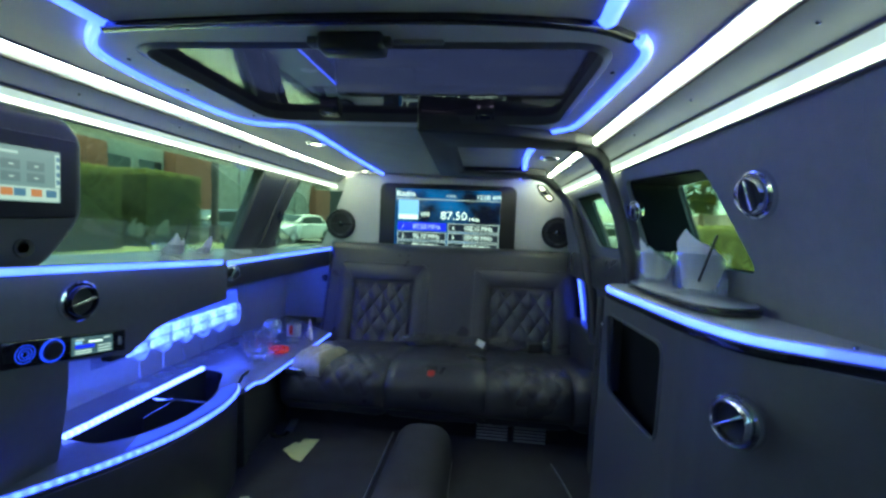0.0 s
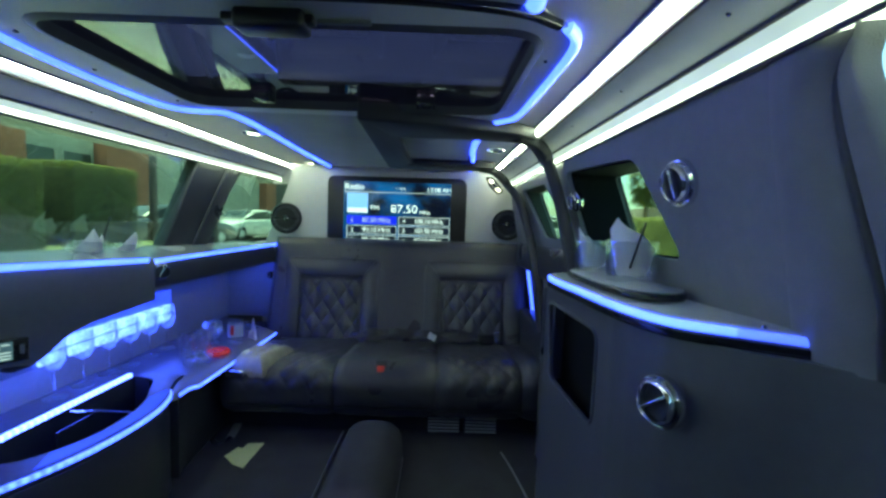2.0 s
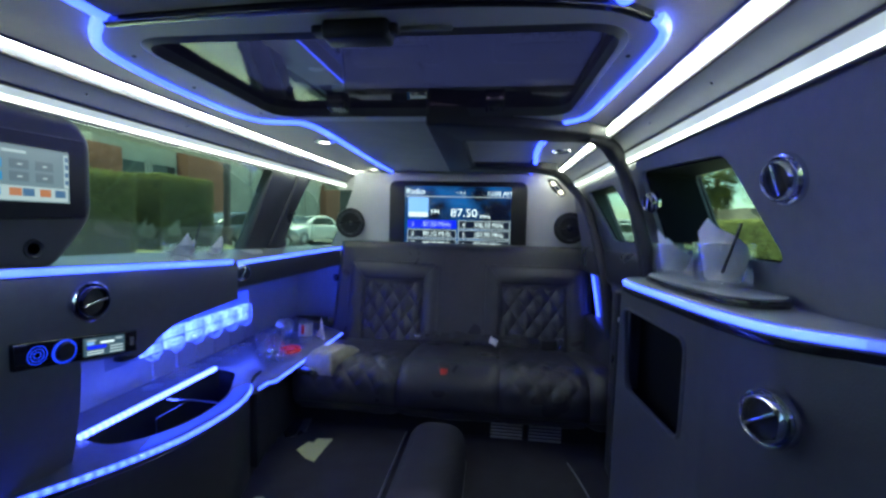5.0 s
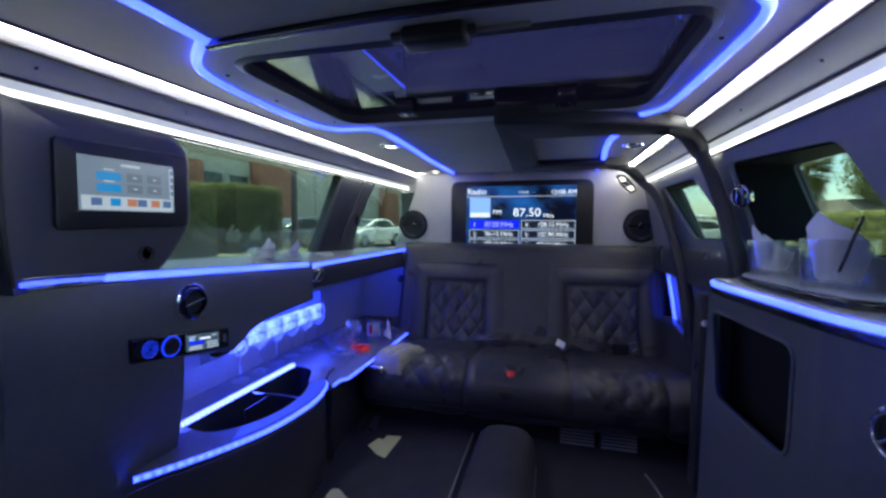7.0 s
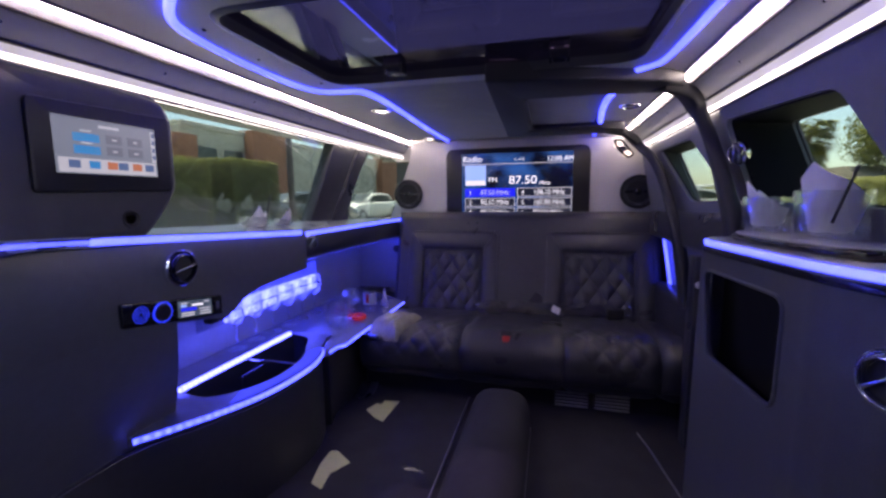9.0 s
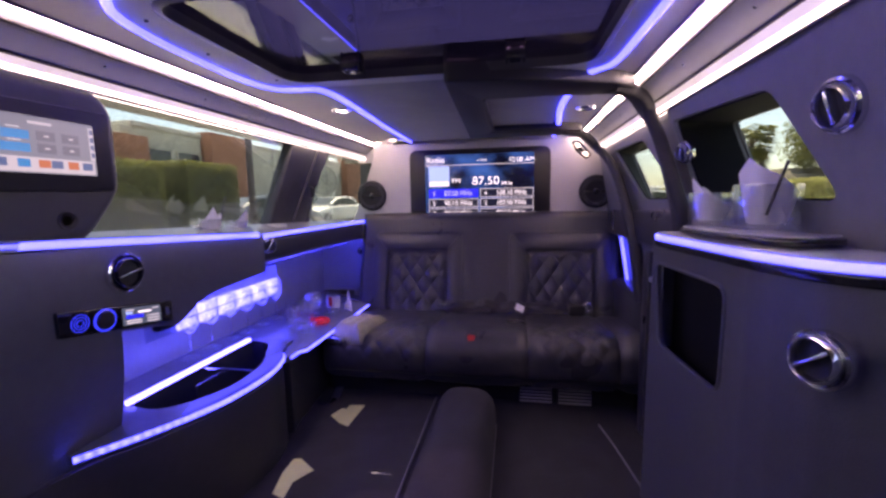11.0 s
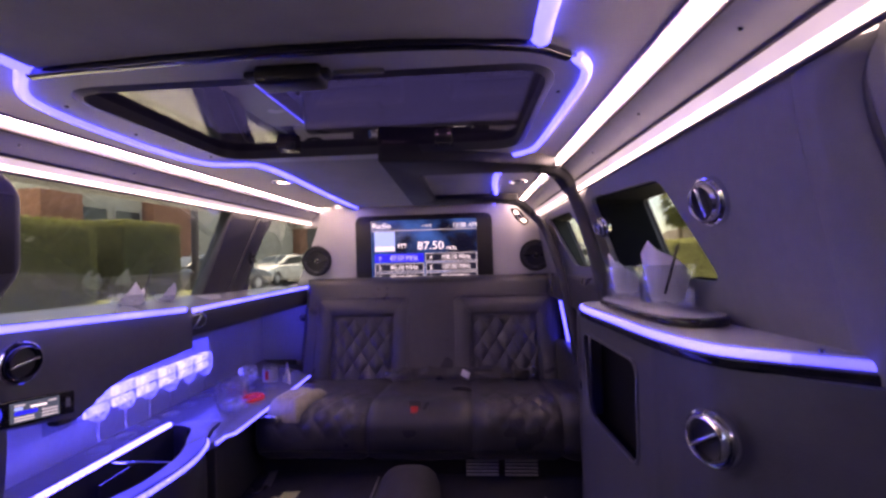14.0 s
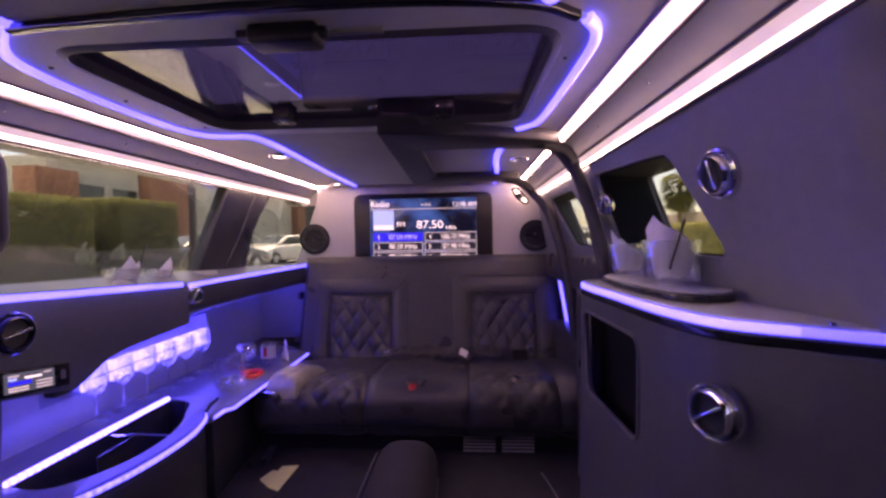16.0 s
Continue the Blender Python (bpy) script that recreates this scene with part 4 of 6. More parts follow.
for col, rows in ((0, ("1   87.50 MHz", "2   90,10 MHz", "3   98,10 MHz")), (1, ("4  108,10 MHz", "5  107,90 MHz", "6   87,50 MHz"))):
    a, b = ((427, 605), (612, 795))[col]
    for r, text in enumerate(rows):
        top, low = 187 + r * 34.5, 217 + r * 34.5
        hot = col == 0 and r == 0
        tv_box("key", a + 2, top + 2, b - 2, low - 2, M_BLUEKEY if hot else M_DARKKEY)
        for q in ((a, top, b, top + 2), (a, low - 2, b, low), (a, top + 2, a + 2, low - 2), (b - 2, top + 2, b, low - 2)):
            tv_box("key_edge", *q, M_BLUEKEY if hot else M_INK2, 2.0170)
        lettering(text[0], 15 * K * 1.38, Matrix.Translation((tvx(a + 14), 2.0158, tvz(low - 7))) @ pose(0, 0, 0, 90, 0, 0), M_INK, tv)
        tv_text(text[1:].strip(), a + 56, low - 7, 17, 100, M_INK if not hot else M_INK2)


def rounded3(pts):
    return [Vector((p[0], pts[0][1], p[1])) for p in rounded([(q[0], q[2]) for q in pts], 0.008, 3)]


def speaker(x):
    s = thing("wall_speaker", (x, 2.04, 0.795), "round black loudspeaker on the pale rear wall", "loudspeaker", "rear wall speakers")
    at = (x, 2.045, 0.795)
    part("basket", lathe([(0.080, 0.0), (0.082, 0.010), (0.078, 0.017), (0.070, 0.018), (0.066, 0.012)], at, (0, -1, 0), 48, cap=False), M_BLACK, s)
    part("surround", lathe([(0.067, 0.010), (0.063, 0.016), (0.057, 0.016), (0.053, 0.010)], at, (0, -1, 0), 48, cap=False), M_RUBBER, s)
    part("cone", lathe([(0.054, 0.011), (0.020, 0.002), (0.0, 0.002)], at, (0, -1, 0), 40), M_BLACK, s)
    part("dust_cap", lathe([(0.020, 0.003), (0.016, 0.011), (0.008, 0.015), (0.0, 0.016)], at, (0, -1, 0), 28), M_GLOSSBLACK, s)
    for u in (-0.042, 0.042):
        part("grille_bar", box(x + u - 0.020, x + u + 0.020, 2.026, 2.032, 0.791, 0.799, 0.002), M_GLOSSBLACK, s)
    part("badge", box(x - 0.014, x + 0.014, 2.0265, 2.028, 0.732, 0.737), M_PIPING, s, "small pale badge")


spot = thing("corner_lamp", (0.50, 1.96, 0.96), "small black framed lamp in the rear ceiling corner", "lamp")
part("frame", sweep(rounded3([(0.455, 1.955, 1.030), (0.487, 1.955, 1.030), (0.540, 1.955, 0.965), (0.520, 1.955, 0.950), (0.478, 1.955, 0.985)]), rect(0.010, 0.012, 0.003), up=(0, 1, 0), closed=True), M_BLACK, spot)
part("lens", prism([(0.515, 0.958), (0.535, 0.966), (0.522, 0.983), (0.500, 0.974)], "y", 1.950, 2.020), M_SPOT, spot, "lit lens")
part("lens", prism([(0.462, 1.020), (0.482, 1.022), (0.494, 1.008), (0.472, 1.004)], "y", 1.951, 2.020), M_SPOT, spot, "lit lens")
part("reflector", prism([(0.472, 1.002), (0.497, 1.004), (0.513, 0.984), (0.487, 0.978)], "y", 1.958, 1.962), M_CHROME, spot)
speaker(-0.583)
speaker(0.583)


# ---------------------------------------------------------------- bar side
def ledge_z(y):
    return 0.720 - 0.058 * (min(max(y, 0.0), 1.06) - 0.28)


bar = thing("bar_cabinet", (-0.66, 0.8, 0.0), "black leather bar cabinet with scalloped lower edge", "bar cabinet")
face = [(0.255, 0.515), (0.54, 0.515), (0.66, 0.492), (0.70, 0.481), (0.735, 0.497), (0.767, 0.515), (0.80, 0.526), (0.84, 0.533), (0.91, 0.538), (1.065, 0.547), (1.065, 0.663), (0.255, 0.700)]
part("front_panel", prism(face, "x", -0.66, -0.602, 0.002), M_CABINET, bar)
part("column_panel", prism([(-0.6026, 0.516), (-0.6050, 0.490), (-0.6110, 0.455), (-0.6220, 0.405), (-0.6390, 0.345), (-0.6540, 0.300), (-0.660, 0.265), (-0.662, 0.0), (-0.735, 0.0), (-0.735, 0.516)], "y", 0.255, 0.560, 0.0, place=lambda c: (c.x, c.y + (0.024 * min(1.0, max(0.0, (0.51 - c.z) / 0.22)) if c.y > 0.5 else 0.0), c.z)), M_CABINET, bar)
part("rear_beam", prism([(1.075, 0.577), (1.98, 0.568), (1.98, 0.650), (1.075, 0.652)], "x", -0.72, -0.613, 0.012, 3), M_LEATHER, bar)
ledge = part("ledge", prism([(-0.775, 1.98), (-0.606, 1.98), (-0.612, 1.08), (-0.600, 1.03), (-0.600, 0.40), (-0.592, 0.33), (-0.558, 0.252), (-0.60, 0.240), (-0.775, 0.240)], "z", -0.018, 0.0, 0.003,
             place=lambda c: (c.x, c.y, c.z + (ledge_z(c.y) if c.y < 1.05 else 0.668))), M_COUNTER, bar, "pale grey counter ledge")
part("ledge_light", sweep([(-0.598, 0.40, ledge_z(0.4) - 0.008), (-0.596, 0.7, ledge_z(0.7) - 0.008), (-0.597, 1.03, ledge_z(1.03) - 0.008)], rect(0.006, 0.013, 0.003)), M_TINT_LED, bar, "glowing coloured ledge strip")
part("ledge_light", sweep([(-0.5565, 0.256, ledge_z(0.256) - 0.008), (-0.590, 0.33, ledge_z(0.33) - 0.008), (-0.598, 0.40, ledge_z(0.4) - 0.008)], rect(0.005, 0.007, 0.002)), M_END_LED, bar, "dim end of the ledge strip")
part("ledge_light", sweep([(-0.612, 1.075, 0.661), (-0.606, 1.98, 0.661)], rect(0.006, 0.013, 0.003)), M_TINT_LED, bar, "glowing coloured ledge strip")
part("ledge_lip", sweep([(-0.556, 0.256, ledge_z(0.256) + 0.0004), (-0.590, 0.33, ledge_z(0.33) + 0.0004), (-0.597, 0.40, ledge_z(0.4) + 0.0004), (-0.596, 0.7, ledge_z(0.7) + 0.0004), (-0.597, 1.03, ledge_z(1.03) + 0.0004)], rect(0.011, 0.0026, 0.001)), M_COUNTER, bar)
part("ledge_lip", sweep([(-0.612, 1.075, 0.6686), (-0.606, 1.98, 0.6686)], rect(0.011, 0.0026, 0.001)), M_COUNTER, bar)
part("back_sheet", box(-0.868, -0.852, 0.54, 1.98, 0.285, 0.66), M_NICHE, bar, "brushed metal back sheet")
part("end_sheet", box(-0.852, -0.60, 1.965, 1.98, 0.285, 0.57), M_NICHE, bar)
part("soffit", box(-0.852, -0.66, 0.54, 1.96, 0.560, 0.575), M_NICHE, bar)
part("column_side", box(-0.852, -0.66, 0.545, 0.56, 0.285, 0.56), M_NICHE, bar)

FRONT = [tuple(p)[:2] for p in curve_points([(-0.645, 0.47, 0), (-0.60, 0.54, 0), (-0.555, 0.62, 0), (-0.515, 0.72, 0), (-0.498, 0.83, 0), (-0.500, 0.92, 0), (-0.522, 1.00, 0), (-0.545, 1.035, 0)], 5)]
BIN = [tuple(p)[:2] for p in curve_points([(-0.722, 0.66, 0), (-0.640, 0.655, 0), (-0.585, 0.70, 0), (-0.548, 0.79, 0), (-0.548, 0.90, 0), (-0.570, 0.975, 0), (-0.600, 1.03, 0), (-0.638, 1.10, 0), (-0.690, 1.123, 0), (-0.716, 1.125, 0)], 4)]
shelf = thing("bar_shelf", (-0.63, 1.0, 0.0), "curved bar shelf with an ice bin and lit edge", "bar shelf")
part("shelf_top", plate([(-0.852, 0.47), *FRONT, (-0.571, 1.100), (-0.575, 1.150), (-0.852, 1.150)], [BIN], "z", 0.270, 0.290), M_SHELF, shelf, "satin grey shelf surface")
part("rear_shelf_top", prism([(-0.852, 1.1505), (-0.573, 1.1505), (-0.567, 1.10), (-0.541, 1.038), (-0.53, 1.00), (-0.515, 1.02), (-0.515, 1.08), (-0.497, 1.10), (-0.500, 1.70), (-0.852, 1.96)], "z", 0.263, 0.284, 0.003), M_SHELF, shelf, "satin grey shelf surface")
part("edge_light", sweep([(x + 0.003, y - 0.001, 0.282) for x, y in FRONT], rect(0.006, 0.011, 0.003)), M_EDGE_LED, shelf, "glowing row of coloured diodes")
part("edge_light", sweep([(-0.512, 1.03, 0.275), (-0.512, 1.08, 0.275), (-0.494, 1.10, 0.275), (-0.497, 1.70, 0.275)], rect(0.005, 0.009, 0.002)), M_TINT_LED, shelf, "glowing coloured edge strip")
part("skirt", sweep([(-0.652, y, 0.131) for y in (-0.30, 0.0, 0.25, 0.38, 0.44)] + [(x - 0.012, y, 0.131) for x, y in FRONT[3:]], rect(0.016, 0.262, 0.004)), M_LEATHER, shelf, "black leather skirt")
part("rear_skirt", prism([(-0.575, 1.06), (-0.535, 1.06), (-0.555, 1.12), (-0.575, 1.40), (-0.58, 1.96), (-0.80, 1.96), (-0.80, 1.14), (-0.60, 1.14)], "z", 0.0, 0.262, 0.004), M_LEATHER, shelf)
RIM = [p for p in FRONT if p[1] > 0.63][:-1]
rim_in = [(x - 0.008, y) for x, y in RIM]
rim_out = [p for p in BIN if p[0] > -0.595 and p[1] < 0.985]
part("lit_rim", prism(rim_in + [(x + 0.008, y) for x, y in reversed(rim_out)], "z", 0.2903, 0.2915), M_RIM_LED, shelf, "edge-lit coloured rim between bin and front")
part("bin_light", prism([(-0.728, 0.655), (-0.716, 0.655), (-0.712, 1.115), (-0.724, 1.115)], "z", 0.291, 0.303, 0.002), M_DOT_LED, shelf, "bright row of diodes")
inner_wall = sweep([(x, y, 0.0) for x, y in BIN], [(-0.001, 0.288), (0.001, 0.288), (0.001, 0.15), (-0.001, 0.15)], closed=True)
part("bin_wall", inner_wall, M_BIN, shelf, "glossy dark ice bin wall")
part("bin_floor", prism(BIN, "z", 0.145, 0.150), M_BIN, shelf)
part("bin_divider", sweep([(-0.715, 0.90, 0.281), (-0.64, 0.905, 0.283), (-0.55, 0.905, 0.281)], circle(0.0035, 8)), M_CHROME, shelf, "chrome divider rod")
part("bin_post", box(-0.66, -0.656, 0.80, 0.90, 0.152, 0.278), M_BIN, shelf)

# stemware rack with its lights
rack = thing("glass_rack", (-0.69, 1.0, 0.5), "clear acrylic stemware rack lit from within", "glass rack")
part("rack_plate", prism([(0.84, 0.470), (0.92, 0.490), (1.00, 0.500), (1.50, 0.500), (1.50, 0.380), (0.84, 0.375)], "x", -0.848, -0.844), pane_material("acrylic", (0.85, 0.88, 0.92)), rack)
part("glow_panel", box(-0.840, -0.836, 0.86, 1.49, 0.444, 0.500, 0.001), glow("edge_lit_acrylic", TINT_LED, 0.34, base=(0.01, 0.015, 0.25)), rack, "edge-lit coloured acrylic")
part("rack_light", box(-0.840, -0.830, 0.90, 1.47, 0.4405, 0.4435, 0.001), M_RACK_LED, rack, "bright row of diodes")
part("under_light", box(-0.700, -0.686, 1.20, 1.93, 0.5525, 0.5590, 0.002), M_REAR_LED, rack, "row of diodes under the rear beam")
part("under_light", box(-0.690, -0.672, 0.58, 1.03, 0.548, 0.556, 0.002), M_NICHE_LED, rack, "row of diodes under the panel")
# Glowing blocks added behind the stemware for the lit look of its bowls.
for q in range(6):
    y = 0.985 + q * 0.0935
    part("bowl_glow", box(-0.846, -0.836, y - 0.040, y + 0.040, 0.378, 0.404, 0.006, 3), M_BOWL_GLOW, rack, "glowing block added for the lit look of a glass bowl")
    part("bowl_glow", box(-0.846, -0.838, y - 0.042, y + 0.042, 0.410, 0.439, 0.006, 3), M_BOWL_GLOW, rack, "glowing block added for the lit look of a glass bowl")


def stemware(x, y, z, s=1.0):
    g = thing("wine_glass", (x, y, z), "clear stemmed glass standing in the bar", "wine glass", "bar stemware")
    part("bowl", lathe([(0.003, 0.080 * s), (0.016, 0.086 * s), (0.026, 0.105 * s), (0.029, 0.130 * s), (0.026, 0.168 * s), (0.0248, 0.168 * s), (0.0275, 0.130 * s), (0.0245, 0.107 * s), (0.015, 0.0885 * s), (0.0, 0.084 * s)], (x, y, z), seg=24, cap=False), M_GLASS, g)
    part("stem", lathe([(0.0042, 0.004), (0.0030, 0.02), (0.0030, 0.07 * s), (0.0042, 0.081 * s)], (x, y, z), seg=12), M_GLASS, g)
    part("foot", lathe([(0.028, 0.0), (0.028, 0.0015), (0.006, 0.0045), (0.0, 0.006)], (x, y, z), seg=24), M_GLASS, g)


for q in range(6):
    stemware(-0.805, 0.953 + q * 0.0925, 0.2905 if q < 3 else 0.2845)


def tumbler(x, y, z, r, h, label, name="tumbler", material=None):
    g = thing(name, (x, y, z), label, "glass", "drinking glasses")
    part("wall", lathe([(0.0, 0.0), (r * 0.93, 0.0), (r * 0.96, 0.002), (r, h), (r - 0.002, h), (r * 0.93 - 0.001, 0.010), (0.0, 0.009)], (x, y, z), seg=36), material or M_GLASS, g)
    return g


ash = thing("ashtray", (-0.600, 1.27, 0.284), "heavy clear glass ashtray on the bar shelf", "ashtray")
part("dish", lathe([(0.0, 0.0), (0.042, 0.0), (0.047, 0.004), (0.048, 0.024), (0.044, 0.026), (0.038, 0.024), (0.034, 0.010), (0.0, 0.008)], (-0.600, 1.27, 0.2845), seg=12), M_CUTGLASS, ash)
coaster = thing("candle_puck", (-0.585, 1.375, 0.284), "small red glowing plastic candle puck", "light puck")
part("ring", lathe([(0.022, 0.0), (0.036, 0.0), (0.040, 0.006), (0.036, 0.014), (0.022, 0.012)], (-0.585, 1.375, 0.2845), seg=24, cap=False), lit("red_glow", (0.9, 0.03, 0.02), 0.18), coaster)
part("core", lathe([(0.022, 0.0), (0.018, 0.010), (0.0, 0.012)], (-0.585, 1.375, 0.2845), seg=20), M_RED, coaster)
tumbler(-0.64, 1.38, 0.2845, 0.030, 0.085, "clear tumbler on the bar shelf")
tumbler(-0.69, 1.36, 0.2845, 0.032, 0.075, "clear tumbler on the bar shelf")
snifter = thing("snifter_glass", (-0.675, 1.495, 0.2845), "round clear snifter glass on the bar shelf", "glass", "drinking glasses")
part("bowl", lathe([(0.0, 0.018), (0.020, 0.020), (0.036, 0.038), (0.041, 0.058), (0.036, 0.080), (0.027, 0.094), (0.0255, 0.094), (0.0345, 0.080), (0.0395, 0.058), (0.0345, 0.039), (0.019, 0.022), (0.0, 0.020)], (-0.675, 1.495, 0.2845), seg=32, cap=False), M_GLASS, snifter)
part("foot", lathe([(0.026, 0.0), (0.026, 0.002), (0.006, 0.006), (0.005, 0.018), (0.0, 0.0185)], (-0.675, 1.495, 0.2845), seg=28), M_GLASS, snifter)
loose = thing("paper_napkin", (-0.548, 1.575, 0.2845), "white folded napkin standing on the bar shelf", "napkin")
ob = part("fold", moved(sheet(lambda u, v: Vector((0.05 * (u - 0.5) * (1 - 0.45 * v), 0.018 * math.cos(u * 3.1) * (1 - v), (0.03 + 0.06 * math.exp(-((u - 0.6) / 0.25) ** 2)) * v)), 24, 10), Matrix.Translation((-0.548, 1.575, 0.2845))), M_NAPKIN, loose)
ob.modifiers.new("thickness", "SOLIDIFY").thickness = 0.0012
can = tumbler(-0.588, 1.51, 0.2845, 0.028, 0.095, "frosted patterned glass on the bar shelf")
part("band", lathe([(0.0285, 0.03), (0.0288, 0.035), (0.0288, 0.075), (0.0285, 0.08)], (-0.588, 1.51, 0.2845), seg=30, cap=False), M_STEEL, can, "silver printed band")
part("print_panel", prism([(-0.012, 0.040), (0.002, 0.040), (0.002, 0.078), (-0.012, 0.078)], "y", 0.0, 0.0006, place=lambda c: (c.x - 0.582, c.y + 1.4802, c.z + 0.2845)), M_RED, can, "dark red printed panel")


def napkin(parent_at, r, z, h, peaks, turn=0.0):
    """A folded paper napkin standing in a glass: a steep point that runs down into a low wing."""
    x, y = parent_at

    def f(u, v):
        a = turn + (u - 0.5) * 3.4
        rad = r * (0.62 + 0.34 * v) * (1 - 0.10 * math.sin(u * math.pi * 2.2) ** 2)
        top = 0.30
        for c, left, right, k in peaks:
            top = max(top, k * (1 - (c - u) / left if u < c else 1 - (u - c) / right))
        return Vector((x + rad * math.cos(a), y + rad * math.sin(a), z + h * v * top + 0.0015 * math.sin(u * 17 + 3 * v)))
    return sheet(f, 56, 14)


def napkin_glass(x, y, z, r, h, label, peaks, turn, straw=None):
    g = tumbler(x, y, z, r, h, label, "rocks_glass")
    nap = thing("napkin", (x, y, z + 0.011), "white folded paper napkin standing in a glass", "napkin", "folded napkins")
    bm = napkin((x, y), r * 0.86, z + 0.012, h * 0.97, peaks, turn)
    ob = part("fold", bm, M_NAPKIN, nap)
    so = ob.modifiers.new("thickness", "SOLIDIFY")
    so.thickness = 0.0012
    bm = napkin((x + 0.003, y + 0.004), r * 0.74, z + 0.013, h * 0.92, [(min(c + 0.12, 0.8), a, b, k * 0.80) for c, a, b, k in peaks], turn + 0.35)
    ob = part("inner_fold", bm, M_NAPKIN, nap)
    so = ob.modifiers.new("thickness", "SOLIDIFY")
    so.thickness = 0.0012
    if straw:
        a, b = straw
        s = part("stir_straw", sweep([a, b], circle(0.0022, 8), up=(0, 1, 0)), M_BLACK)
        tagged(s, "thin black stirring straw standing in a glass", "straw")


napkin_glass(-0.712, 0.955, ledge_z(0.955) + 0.001, 0.047, 0.042, "short clear glass holding a napkin on the ledge", [(0.68, 0.42, 0.30, 1.55)], -0.9, ((-0.700, 0.985, 0.690), (-0.690, 1.015, 0.790)))
napkin_glass(-0.703, 1.074, 0.669, 0.042, 0.042, "short clear glass holding a napkin on the ledge", [(0.84, 0.62, 0.30, 1.65)], -0.9)

# ---------------------------------------------------------------- touch screen pod
pod = thing("touchscreen_pod", (-0.66, 0.43, 0.70), "black moulded pod with a lit control touchscreen", "control panel")
part("housing", prism(rounded([(0.262, 0.700), (0.512, 0.700), (0.566, 0.765), (0.590, 0.800), (0.590, 0.950), (0.560, 0.986), (0.262, 0.986)], 0.03, 5), "x", -0.77, -0.592, 0.022, 4), M_POD, pod)
part("bezel", prism(rounded([(0.320, 0.790), (0.562, 0.796), (0.564, 0.943), (0.322, 0.938)], 0.010), "x", -0.594, -0.5815, 0.004), M_BLACK, pod, "black screen bezel")
ULX, URX = 0.352, 0.528


def pod_box(name, u0, v0, u1, v1, material, d):
    """u along the screen, v down, both 0 to 1."""
    y0, y1 = ULX + (URX - ULX) * u0, ULX + (URX - ULX) * u1
    z0, z1 = 0.915 - 0.092 * v1, 0.915 - 0.092 * v0
    return part(name, box(-0.581 + d, -0.5805 + d, y0, y1, z0, z1), material, pod)


M_UI = lit("panel_grey", (0.26, 0.31, 0.38), 0.42)
M_UI_KEY = lit("panel_key", (0.17, 0.20, 0.26), 0.42)
M_UI_BLUE = lit("panel_blue", (0.02, 0.24, 0.55), 0.6)
M_UI_LIGHT = lit("panel_light", (0.68, 0.70, 0.74), 0.45)
M_UI_ORANGE = lit("panel_orange", (0.60, 0.20, 0.09), 0.5)
M_UI_NAVY = lit("panel_navy", (0.08, 0.14, 0.28), 0.6)
pod_box("screen", 0, 0, 1, 1, M_UI, 0.001)
pod_box("icon_bar", 0.02, 0.72, 0.98, 0.98, M_UI_LIGHT, 0.002)
pod_box("side_bar", 0.945, 0.06, 0.99, 0.70, M_UI_LIGHT, 0.002)
pod_box("caption_bar", 0.40, 0.09, 0.60, 0.14, M_UI_LIGHT, 0.002)
for q in range(4):
    pod_box("side_key", 0.952, 0.10 + 0.15 * q, 0.984, 0.19 + 0.15 * q, M_UI_NAVY, 0.003)
for v in (0.27, 0.49):
    pod_box("blue_key", 0.16, v, 0.40, v + 0.15, M_UI_BLUE, 0.002)
    pod_box("caption_bar", 0.23, v - 0.06, 0.33, v - 0.035, M_UI_LIGHT, 0.002)
    for u in (0.46, 0.68):
        pod_box("grey_key", u, v - 0.02, u + 0.16, v + 0.15, M_UI_KEY, 0.002)
        pod_box("key_arrow", u + 0.06, v + 0.05, u + 0.10, v + 0.08, M_UI_LIGHT, 0.003)
for u, m_ in ((0.10, M_UI_NAVY), (0.28, M_UI_BLUE), (0.45, M_UI_ORANGE), (0.56, M_UI_NAVY), (0.71, M_UI_ORANGE), (0.85, M_UI_NAVY)):
    pod_box("icon", u, 0.76, u + 0.10, 0.90, m_, 0.003)


def flare(u, v):
    """The front end of the pod, sweeping out to the door post."""
    y, z = 0.234 + 0.126 * u, 0.701 + 0.286 * v
    return Vector((-0.5912 + 0.044 * (1 - u) ** 2.2 - 0.030 * max(0.0, (v - 0.86) / 0.14) ** 2, y + 0.010 * (2 * v - 1) ** 2 * (1 - u), z))


part("flared_end", sheet(flare, 18, 24, back=(-0.05, 0.0, 0.0)), M_POD, pod)
part("seam", sweep(curve_points([(-0.575, 0.250, 0.984), (-0.552, 0.241, 0.95), (-0.545, 0.234, 0.85), (-0.545, 0.235, 0.78), (-0.548, 0.243, 0.712)], 5), circle(0.004, 8), up=(1, 0, 0)), M_BLACK, pod, "dark piping")
part("knob_recess", lathe([(0.018, 0.0), (0.016, 0.003), (0.010, 0.001), (0.0, 0.001)], (-0.593, 0.475, 0.742), (1, 0, 0), 24), M_BLACK, pod)

# car radio in the bar panel
radio = thing("car_radio", (-0.60, 0.57, 0.53), "black car radio with blue lit dial and display", "car radio")
SL = -0.150


def rz(y, k):
    return 0.556 + SL * (y - 0.46) + k


def radio_poly(y0, y1, k0, k1):
    y0, y1 = y0 - 0.010, y1 - 0.010
    return [(y0, rz(y0, k0)), (y1, rz(y1, k0)), (y1, rz(y1, k1)), (y0, rz(y0, k1))]


M_BLUE_RING = lit("blue_ring", (0.02, 0.04, 0.8), 0.9)
